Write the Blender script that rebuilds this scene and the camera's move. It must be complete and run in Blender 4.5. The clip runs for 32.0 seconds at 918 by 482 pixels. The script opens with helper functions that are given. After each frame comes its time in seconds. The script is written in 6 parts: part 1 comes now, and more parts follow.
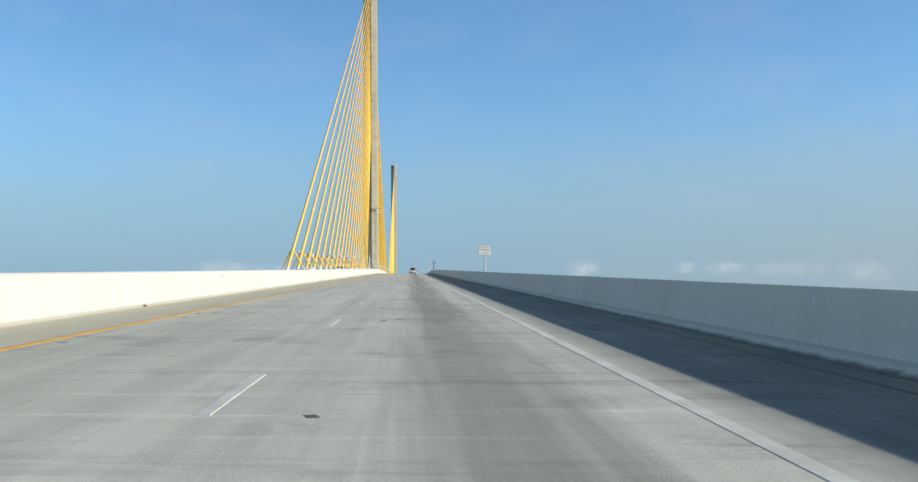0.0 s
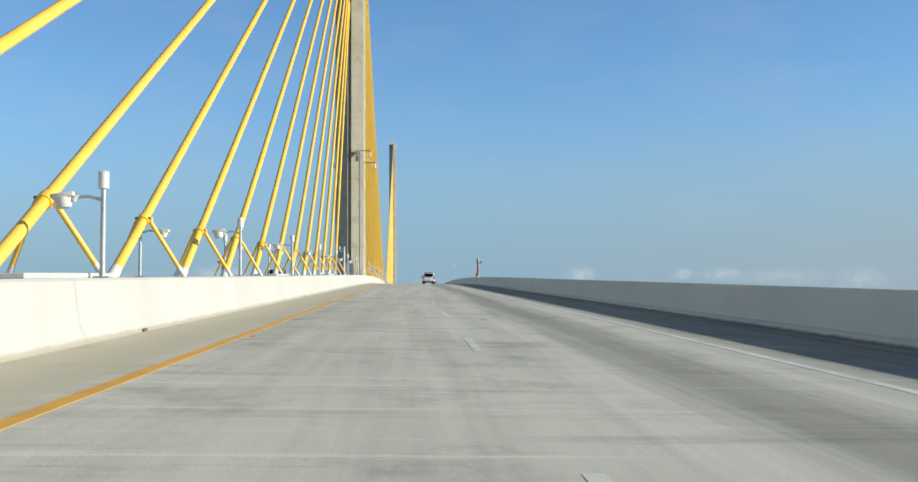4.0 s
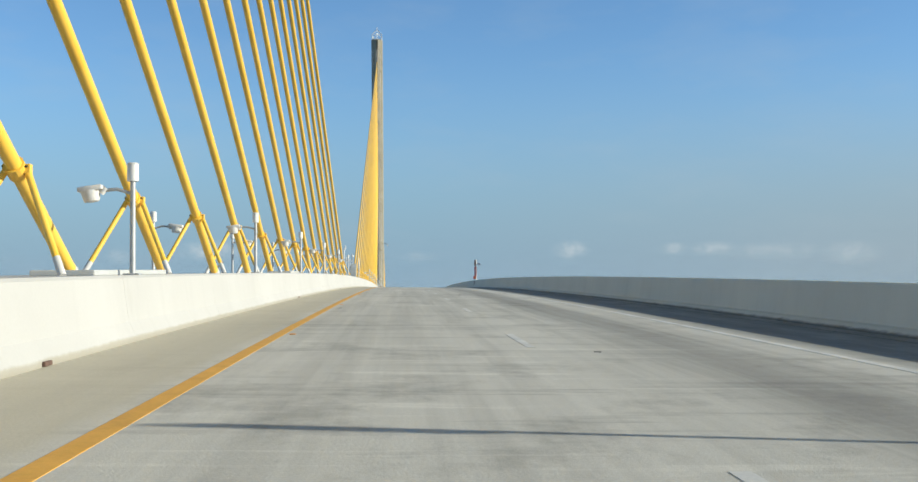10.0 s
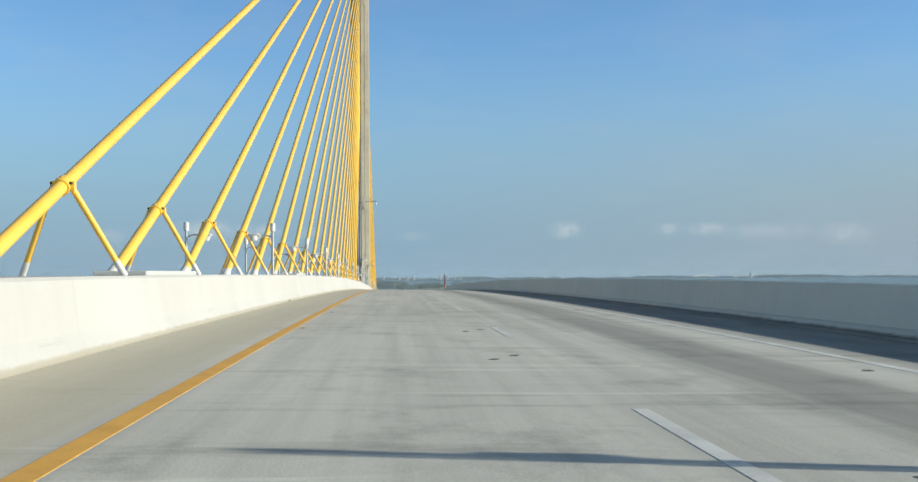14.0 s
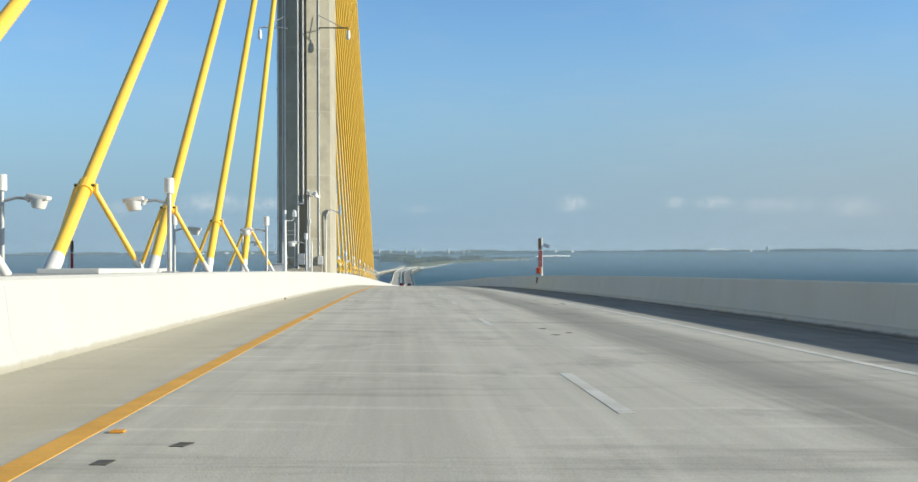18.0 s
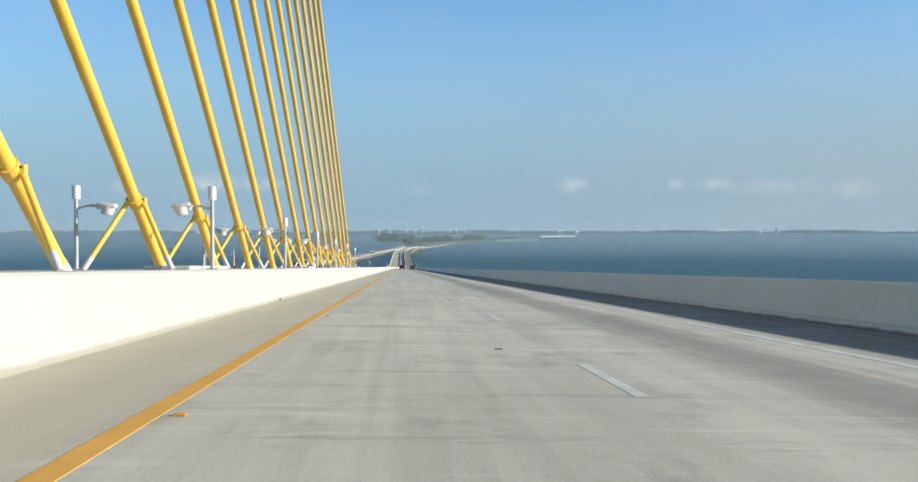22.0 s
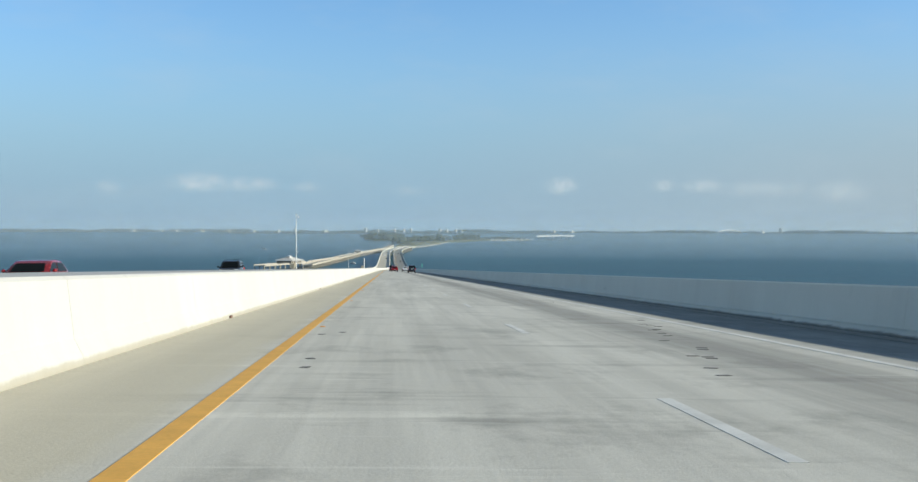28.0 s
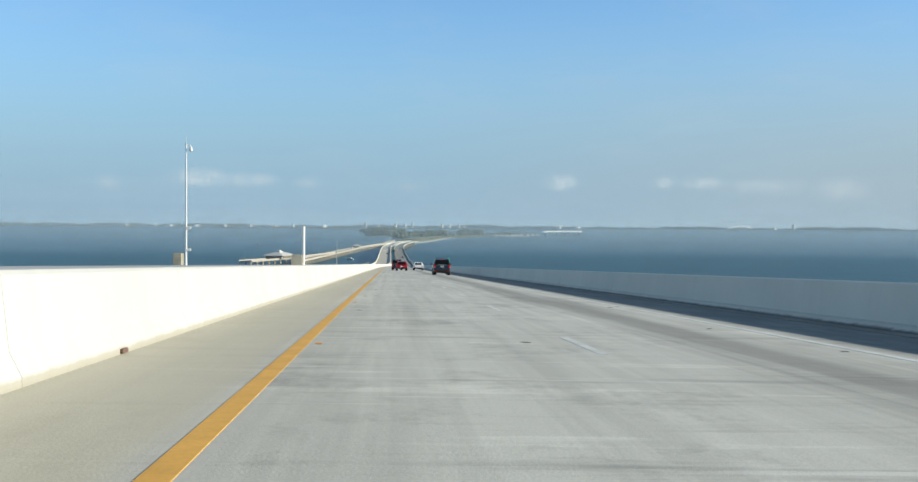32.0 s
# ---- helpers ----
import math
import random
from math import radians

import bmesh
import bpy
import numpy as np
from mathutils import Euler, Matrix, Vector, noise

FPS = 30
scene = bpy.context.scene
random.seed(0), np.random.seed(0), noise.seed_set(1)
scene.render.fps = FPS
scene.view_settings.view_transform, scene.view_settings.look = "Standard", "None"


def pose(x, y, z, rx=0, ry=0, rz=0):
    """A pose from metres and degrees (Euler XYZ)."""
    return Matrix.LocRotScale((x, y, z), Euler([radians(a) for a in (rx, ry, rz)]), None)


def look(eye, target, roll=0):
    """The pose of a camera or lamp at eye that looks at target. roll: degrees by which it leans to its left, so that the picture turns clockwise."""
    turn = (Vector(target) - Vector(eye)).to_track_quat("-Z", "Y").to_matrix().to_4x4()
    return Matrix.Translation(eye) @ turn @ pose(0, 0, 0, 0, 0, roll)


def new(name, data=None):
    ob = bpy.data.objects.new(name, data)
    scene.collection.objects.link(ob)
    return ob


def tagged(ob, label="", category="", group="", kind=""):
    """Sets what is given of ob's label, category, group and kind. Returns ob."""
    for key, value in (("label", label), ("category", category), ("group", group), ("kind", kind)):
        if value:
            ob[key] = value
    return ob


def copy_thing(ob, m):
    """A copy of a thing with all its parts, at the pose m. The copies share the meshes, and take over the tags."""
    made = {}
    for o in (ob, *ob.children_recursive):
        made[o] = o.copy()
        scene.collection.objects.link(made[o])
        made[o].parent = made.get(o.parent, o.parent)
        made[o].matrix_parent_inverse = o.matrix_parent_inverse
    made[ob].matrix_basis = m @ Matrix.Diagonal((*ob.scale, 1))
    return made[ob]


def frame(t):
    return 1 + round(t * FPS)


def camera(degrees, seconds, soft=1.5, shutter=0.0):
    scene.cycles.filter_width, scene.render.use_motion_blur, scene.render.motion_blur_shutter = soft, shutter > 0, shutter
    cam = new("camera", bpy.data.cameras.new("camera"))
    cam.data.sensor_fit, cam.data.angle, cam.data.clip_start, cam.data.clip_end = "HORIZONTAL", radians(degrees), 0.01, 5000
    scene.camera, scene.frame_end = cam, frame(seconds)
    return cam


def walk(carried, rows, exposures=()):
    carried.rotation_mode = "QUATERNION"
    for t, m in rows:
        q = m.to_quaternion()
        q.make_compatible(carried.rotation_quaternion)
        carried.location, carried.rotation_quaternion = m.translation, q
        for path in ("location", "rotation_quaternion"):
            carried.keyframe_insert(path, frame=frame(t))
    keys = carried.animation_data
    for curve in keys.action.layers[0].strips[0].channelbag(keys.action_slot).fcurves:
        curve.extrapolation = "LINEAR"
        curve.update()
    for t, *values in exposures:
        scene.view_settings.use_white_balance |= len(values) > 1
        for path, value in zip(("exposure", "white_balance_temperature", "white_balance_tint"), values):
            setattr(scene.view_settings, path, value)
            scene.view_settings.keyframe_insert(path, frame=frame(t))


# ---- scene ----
# A cable-stayed road bridge over a bay. x across, y along the drive, z up from the water.
cam = camera(44.62, 32.0)
GRADE, CURVE, CREST, TOP = 0.03762, 440.79, 190.85, 60.0
PYLONS = (-2.2, 363.56)


def road(y):
    """Height of the carriageway at y: a crest between two straight grades, then a sag down to a low trestle."""
    u = max(-CURVE / 2, min(CURVE / 2, y - CREST))
    z = TOP - GRADE * u * u / CURVE - GRADE * max(abs(y - CREST) - CURVE / 2, 0.0)
    low, span = 8.0, 500.0
    knee = CREST + CURVE / 2 + (TOP - GRADE * CURVE / 4 - low) / GRADE
    if y > knee + span / 2:
        return low
    if y > knee - span / 2:
        s = y - (knee - span / 2)
        return low + GRADE * (span / 2) - GRADE * s + GRADE * s * s / (2 * span)
    return z


FALL = 0.0161


def fall(x):
    """How far the surface lies below the crown line at x."""
    return -FALL * max(0.0, abs(x) - 1.5)


PATH = (
    (0.0, 8.609, -252.798, 48.395, 3.541, 0.503, -2.491),
    (0.5, 8.358, -236.931, 48.997, 3.613, 0.382, -2.516),
    (1.0, 8.076, -221.060, 49.597, 3.564, 0.264, -2.367),
    (1.5, 7.734, -205.176, 50.197, 3.660, 0.184, -2.009),
    (2.0, 7.363, -189.270, 50.794, 3.531, 0.094, -1.976),
    (2.5, 6.993, -173.330, 51.391, 3.716, 0.190, -1.920),
    (3.0, 6.660, -157.392, 51.988, 3.683, 0.313, -1.796),
    (3.5, 6.400, -141.495, 52.586, 3.859, 0.345, -2.216),
    (5.5, 5.643, -78.204, 54.979, 3.766, 0.357, -3.035),
    (6.0, 5.509, -62.592, 55.573, 3.793, 0.341, -3.139),
    (6.5, 5.419, -47.242, 56.165, 3.563, 0.336, -3.197),
    (7.0, 5.365, -32.106, 56.745, 3.505, 0.347, -3.234),
    (7.5, 5.334, -17.134, 57.291, 3.185, 0.269, -3.225),
    (8.0, 5.332, -2.241, 57.793, 3.074, 0.254, -3.352),
    (8.5, 5.332, 12.548, 58.261, 3.110, 0.342, -3.232),
    (9.0, 5.340, 27.398, 58.698, 3.034, 0.426, -3.270),
    (9.5, 5.351, 42.320, 59.102, 2.647, 0.468, -3.277),
    (10.0, 5.363, 57.260, 59.469, 2.557, 0.505, -3.105),
    (10.5, 5.365, 72.221, 59.796, 2.388, 0.491, -3.096),
    (11.0, 5.354, 87.183, 60.081, 2.346, 0.498, -3.123),
    (11.5, 5.323, 102.126, 60.321, 2.070, 0.408, -3.087),
    (12.0, 5.289, 117.050, 60.520, 2.003, 0.333, -3.160),
    (12.5, 5.266, 131.951, 60.680, 1.954, 0.347, -3.183),
    (13.0, 5.258, 146.859, 60.805, 1.856, 0.444, -3.365),
    (13.5, 5.276, 161.776, 60.894, 1.841, 0.440, -3.332),
    (14.0, 5.302, 176.681, 60.945, 1.529, 0.430, -3.376),
    (14.5, 5.336, 191.521, 60.963, 1.566, 0.414, -3.240),
    (16.5, 5.491, 250.745, 60.677, 0.723, 0.404, -3.388),
    (17.0, 5.511, 265.635, 60.512, 0.600, 0.441, -3.137),
    (17.5, 5.510, 280.636, 60.308, 0.345, 0.335, -3.081),
    (18.0, 5.483, 295.710, 60.062, 0.156, 0.264, -3.025),
    (18.5, 5.440, 310.807, 59.772, 0.058, 0.285, -3.114),
    (19.0, 5.396, 325.880, 59.441, -0.123, 0.339, -2.912),
    (19.5, 5.384, 340.952, 59.062, 0.024, 0.386, -3.083),
    (20.0, 5.387, 356.030, 58.640, -0.239, 0.436, -3.286),
    (20.5, 5.374, 371.142, 58.183, -0.287, 0.358, -3.437),
    (21.0, 5.341, 386.315, 57.691, -0.752, 0.280, -3.245),
    (21.5, 5.281, 401.575, 57.162, -0.796, 0.131, -3.206),
    (22.0, 5.188, 416.851, 56.600, -0.836, 0.024, -3.042),
    (22.5, 5.053, 432.069, 56.036, -0.986, 0.003, -2.976),
    (23.0, 4.928, 447.275, 55.470, -0.973, -0.062, -2.964),
    (23.5, 4.852, 462.495, 54.895, -0.820, -0.076, -3.259),
    (24.0, 4.819, 477.768, 54.317, -0.870, -0.101, -3.339),
    (24.5, 4.824, 492.988, 53.747, -0.768, -0.083, -3.467),
    (25.0, 4.842, 508.202, 53.180, -0.756, -0.068, -3.436),
    (25.5, 4.846, 523.556, 52.607, -0.797, -0.043, -3.378),
    (27.5, 4.836, 586.499, 50.254, -0.816, -0.061, -3.581),
    (28.0, 4.850, 602.473, 49.655, -0.782, -0.133, -3.630),
    (28.5, 4.884, 618.421, 49.055, -1.053, -0.072, -3.714),
    (29.0, 4.911, 634.454, 48.449, -0.973, -0.011, -3.687),
    (29.5, 4.901, 650.433, 47.842, -1.042, 0.013, -3.589),
    (30.0, 4.860, 666.366, 47.239, -1.046, -0.029, -3.337),
    (30.5, 4.795, 682.259, 46.641, -0.957, -0.039, -3.281),
    (31.0, 4.721, 698.116, 46.045, -1.063, -0.118, -3.436),
    (31.5, 4.651, 713.885, 45.447, -1.007, -0.152, -3.492),
    (32.0, 4.586, 729.566, 44.849, -0.961, -0.347, -3.600),
)
walk(cam, [(t, pose(x, y, z, 90 + pitch, roll, yaw)) for t, x, y, z, pitch, roll, yaw in PATH], [(t, e, 6500, 7.5) for t, e in ((0.0, 0.24), (6.0, 0.16), (13.0, 0.14), (17.0, 0.24), (20.0, 0.28), (25.0, 0.3), (28.0, 0.33), (32.0, 0.35))])

# ---- light ----
SUN_EL, SUN_AZ = 17.2, -10.0  # degrees above the horizon; degrees from +x towards +y
world = bpy.data.worlds.new("sky")
scene.world = world
world.use_nodes = True
wn, wl = world.node_tree.nodes, world.node_tree.links
wn.clear()
w_out, w_bg = wn.new("ShaderNodeOutputWorld"), wn.new("ShaderNodeBackground")
sky = wn.new("ShaderNodeTexSky")
sky.sky_type, sky.sun_disc = "NISHITA", False
sky.sun_elevation, sky.sun_rotation = radians(SUN_EL), radians(90 - SUN_AZ)
sky.air_density, sky.dust_density, sky.ozone_density = 1.0, 0.3, 2.5
w_bg.inputs["Strength"].default_value = 0.13


def wnode(kind, **settings):
    n = wn.new(kind)
    for key, value in settings.items():
        setattr(n, key, value)
    return n


tint = wnode("ShaderNodeMix", data_type="RGBA", blend_type="MULTIPLY")
tint.inputs[0].default_value, tint.inputs[7].default_value = 1.0, (0.76, 0.97, 1.18, 1.0)
wl.new(sky.outputs[0], tint.inputs[6])
# small fair-weather clouds low over the horizon ahead: across, up, half width, half height, density
CLOUDS = ((0.1556, 0.0356, 0.015, 0.008, 1.0), (0.2493, 0.0357, 0.012, 0.0055, 0.75), (0.286, 0.035, 0.021, 0.0065, 0.7), (0.342, 0.0321, 0.045, 0.008, 0.5), (0.413, 0.0296, 0.028, 0.01, 0.6),
          (-0.1646, 0.0372, 0.03, 0.009, 0.9), (-0.123, 0.0362, 0.028, 0.007, 0.65), (-0.0723, 0.0343, 0.014, 0.0055, 0.5), (-0.2457, 0.0319, 0.011, 0.0065, 0.5), (0.0186, 0.031, 0.017, 0.0055, 0.3))
w_dir = wn.new("ShaderNodeTexCoord").outputs["Generated"]
w_sep = wn.new("ShaderNodeSeparateXYZ")
wl.new(w_dir, w_sep.inputs[0])
across = wnode("ShaderNodeMath", operation="DIVIDE")
wl.new(w_sep.outputs[0], across.inputs[0])
wl.new(w_sep.outputs[1], across.inputs[1])
plane = wn.new("ShaderNodeCombineXYZ")
wl.new(across.outputs[0], plane.inputs[0])
wl.new(w_sep.outputs[2], plane.inputs[1])
puff = wn.new("ShaderNodeTexNoise")
puff.inputs["Scale"].default_value, puff.inputs["Detail"].default_value, puff.inputs["Roughness"].default_value = 95.0, 6.0, 0.62
wl.new(plane.outputs[0], puff.inputs["Vector"])
cover = None
for cu, cv, cw, ch, cd in CLOUDS:
    mp = wn.new("ShaderNodeMapping")
    mp.inputs["Location"].default_value = (-cu / cw, -cv / ch, 0)
    mp.inputs["Scale"].default_value = (1 / cw, 1 / ch, 1)
    wl.new(plane.outputs[0], mp.inputs["Vector"])
    ln = wnode("ShaderNodeVectorMath", operation="LENGTH")
    wl.new(mp.outputs[0], ln.inputs[0])
    mr = wnode("ShaderNodeMapRange", interpolation_type="SMOOTHSTEP")
    mr.inputs[1].default_value, mr.inputs[2].default_value, mr.inputs[3].default_value, mr.inputs[4].default_value = 0.1, 1.3, cd, 0.0
    wl.new(ln.outputs["Value"], mr.inputs[0])
    if cover is None:
        cover = mr.outputs[0]
    else:
        mx = wnode("ShaderNodeMath", operation="MAXIMUM")
        wl.new(cover, mx.inputs[0])
        wl.new(mr.outputs[0], mx.inputs[1])
        cover = mx.outputs[0]
ahead = wnode("ShaderNodeMath", operation="GREATER_THAN")
ahead.inputs[1].default_value = 0.05
wl.new(w_sep.outputs[1], ahead.inputs[0])
lumps = wn.new("ShaderNodeMapRange")
lumps.inputs[1].default_value, lumps.inputs[2].default_value = 0.30, 0.80
wl.new(puff.outputs["Fac"], lumps.inputs[0])
dens = wnode("ShaderNodeMath", operation="MULTIPLY")
wl.new(cover, dens.inputs[0])
wl.new(lumps.outputs[0], dens.inputs[1])
dens2 = wnode("ShaderNodeMath", operation="MULTIPLY")
wl.new(dens.outputs[0], dens2.inputs[0])
wl.new(ahead.outputs[0], dens2.inputs[1])
clouded = wnode("ShaderNodeMix", data_type="RGBA")
clouded.inputs[7].default_value = (4.3, 4.7, 4.9, 1.0)
wl.new(dens2.outputs[0], clouded.inputs[0])
up = wnode("ShaderNodeMapRange", interpolation_type="SMOOTHERSTEP")
up.inputs[1].default_value, up.inputs[2].default_value, up.inputs[3].default_value, up.inputs[4].default_value = -0.02, 0.24, 0.94, 0.0
wl.new(w_sep.outputs[2], up.inputs[0])
hazy = wnode("ShaderNodeMix", data_type="RGBA")
hazy.inputs[7].default_value = (1.74, 2.71, 3.72, 1.0)
wl.new(up.outputs[0], hazy.inputs[0])
wl.new(tint.outputs[2], hazy.inputs[6])
# thin high haze makes the upper sky paler
high = wnode("ShaderNodeMapRange", interpolation_type="SMOOTHERSTEP")
high.inputs[1].default_value, high.inputs[2].default_value, high.inputs[3].default_value, high.inputs[4].default_value = 0.24, 0.75, 0.0, 0.85
wl.new(w_sep.outputs[2], high.inputs[0])
veil = wnode("ShaderNodeMix", data_type="RGBA")
veil.inputs[7].default_value = (0.85, 1.10, 1.30, 1.0)
wl.new(high.outputs[0], veil.inputs[0])
# the haze whitens towards the sun
glare = wnode("ShaderNodeMapRange")
glare.inputs[1].default_value, glare.inputs[2].default_value, glare.inputs[3].default_value, glare.inputs[4].default_value = 0.0, 0.7, 0.0, 0.85
wl.new(w_sep.outputs[0], glare.inputs[0])
low_glare = wnode("ShaderNodeMath", operation="MULTIPLY")
wl.new(glare.outputs[0], low_glare.inputs[0])
wl.new(up.outputs[0], low_glare.inputs[1])
pale = wnode("ShaderNodeMix", data_type="RGBA")
pale.inputs[7].default_value = (2.7, 3.0, 3.15, 1.0)
wl.new(low_glare.outputs[0], pale.inputs[0])
wl.new(hazy.outputs[2], pale.inputs[6])
wl.new(pale.outputs[2], veil.inputs[6])
# faint wisps high up
wisp_map = wn.new("ShaderNodeMapping")
wisp_map.inputs["Scale"].default_value = (3.0, 3.0, 9.0)
wisp_map.inputs["Rotation"].default_value = (0.0, radians(24), 0.0)
wl.new(w_dir, wisp_map.inputs["Vector"])
wisp = wn.new("ShaderNodeTexNoise")
wisp.inputs["Scale"].default_value, wisp.inputs["Detail"].default_value, wisp.inputs["Roughness"].default_value = 2.2, 6.0, 0.6
wl.new(wisp_map.outputs[0], wisp.inputs["Vector"])
wisp_amount = wn.new("ShaderNodeMapRange")
wisp_amount.inputs[1].default_value, wisp_amount.inputs[2].default_value, wisp_amount.inputs[3].default_value, wisp_amount.inputs[4].default_value = 0.5, 0.78, 0.0, 0.16
wl.new(wisp.outputs["Fac"], wisp_amount.inputs[0])
wispy = wnode("ShaderNodeMix", data_type="RGBA")
wispy.inputs[7].default_value = (3.2, 3.7, 4.1, 1.0)
wl.new(wisp_amount.outputs[0], wispy.inputs[0])
wl.new(veil.outputs[2], wispy.inputs[6])
wl.new(wispy.outputs[2], clouded.inputs[6])
wl.new(clouded.outputs[2], w_bg.inputs[0])
wl.new(w_bg.outputs[0], w_out.inputs[0])
sun_data = bpy.data.lights.new("sun", "SUN")
sun_data.energy, sun_data.angle, sun_data.color = 5.0, radians(0.55), (0.98, 0.92, 0.77)
sun = new("sun", sun_data)
_ca, _sa = math.cos(radians(SUN_AZ)), math.sin(radians(SUN_AZ))
_ce, _se = math.cos(radians(SUN_EL)), math.sin(radians(SUN_EL))
SUN_DIR = Vector((_ca * _ce, _sa * _ce, _se))
sun.matrix_world = look(SUN_DIR * 300 + Vector((0, 300, 60)), (0, 300, 60))


# ---- materials ----
class Nodes:
    """A small builder for node materials."""

    def __init__(self, name):
        self.m = bpy.data.materials.new(name)
        self.m.use_nodes = True
        self.n, self.l = self.m.node_tree.nodes, self.m.node_tree.links
        self.b = self.n["Principled BSDF"]
        self.co = self.n.new("ShaderNodeTexCoord").outputs["Object"]

    def put(self, value, socket):
        if isinstance(value, (int, float)):
            socket.default_value = value
        elif isinstance(value, tuple):
            socket.default_value = (*value, 1.0)[:4] if len(socket.default_value) == 4 else value[:3]
        else:
            self.l.new(value, socket)

    def scaled(self, sx, sy, sz, co=None):
        v = self.n.new("ShaderNodeMapping")
        v.inputs["Scale"].default_value = (sx, sy, sz)
        self.l.new(co or self.co, v.inputs["Vector"])
        return v.outputs[0]

    def noise(self, scale, detail=4.0, rough=0.6, co=None):
        t = self.n.new("ShaderNodeTexNoise")
        t.inputs["Scale"].default_value, t.inputs["Detail"].default_value = scale, detail
        t.inputs["Roughness"].default_value = rough
        self.l.new(co or self.co, t.inputs["Vector"])
        return t.outputs["Fac"]

    def ramp(self, fac, stops):
        r = self.n.new("ShaderNodeValToRGB")
        while len(r.color_ramp.elements) < len(stops):
            r.color_ramp.elements.new(0.5)
        for e, (p, c) in zip(r.color_ramp.elements, stops):
            e.position, e.color = p, (*((c, c, c) if isinstance(c, (int, float)) else c), 1.0)
        self.l.new(fac, r.inputs[0])
        return r.outputs[0]

    def mix(self, fac, a, b, mode="MIX"):
        x = self.n.new("ShaderNodeMix")
        x.data_type, x.blend_type = "RGBA", mode
        self.put(fac, x.inputs[0]), self.put(a, x.inputs[6]), self.put(b, x.inputs[7])
        return x.outputs[2]

    def maths(self, op, a, b=0.0):
        x = self.n.new("ShaderNodeMath")
        x.operation = op
        self.put(a, x.inputs[0]), self.put(b, x.inputs[1])
        return x.outputs[0]

    def part(self, axis):
        x = self.n.new("ShaderNodeSeparateXYZ")
        self.l.new(self.co, x.inputs[0])
        return x.outputs[axis]

    def own(self):
        return self.n.new("ShaderNodeObjectInfo").outputs["Random"]

    def done(self, colour, rough=0.8, metal=0.0, bump=None, strength=0.2, distance=0.01, **more):
        self.put(colour, self.b.inputs["Base Color"]), self.put(rough, self.b.inputs["Roughness"])
        self.put(metal, self.b.inputs["Metallic"])
        for key, value in more.items():
            self.put(value, self.b.inputs[key.replace("_", " ")])
        if bump is not None:
            u = self.n.new("ShaderNodeBump")
            u.inputs["Strength"].default_value, u.inputs["Distance"].default_value = strength, distance
            self.l.new(bump, u.inputs["Height"])
            self.l.new(u.outputs[0], self.b.inputs["Normal"])
        return self.m


def surface(name, dark, light, scale=3.0, rough=0.8, metal=0.0, strength=0.15, fine=40.0, **more):
    """Two scales of mottling between two colours, with fine relief."""
    k = Nodes(name)
    broad, grain = k.noise(scale), k.noise(fine, 3.0)
    c = k.mix(k.ramp(broad, [(0.3, 0.0), (0.7, 1.0)]), dark, light)
    c = k.mix(0.25, c, k.ramp(grain, [(0.3, 0.55), (0.7, 1.0)]), "MULTIPLY")
    c = k.mix(0.12, c, k.ramp(k.own(), [(0.0, 0.6), (1.0, 1.0)]), "MULTIPLY")
    return k.done(c, rough, metal, grain, strength, 0.006, **more)


def paint(name, dark, light, rough=0.4, metal=0.0, **more):
    """A smooth coat with only a faint broad unevenness."""
    k = Nodes(name)
    c = k.mix(k.ramp(k.noise(0.9, 3.0), [(0.35, 0.0), (0.65, 1.0)]), dark, light)
    c = k.mix(0.10, c, k.ramp(k.own(), [(0.0, 0.6), (1.0, 1.0)]), "MULTIPLY")
    return k.done(c, k.ramp(k.noise(2.5, 3.0), [(0.3, rough * 0.85), (0.7, rough * 1.15)]), metal, **more)


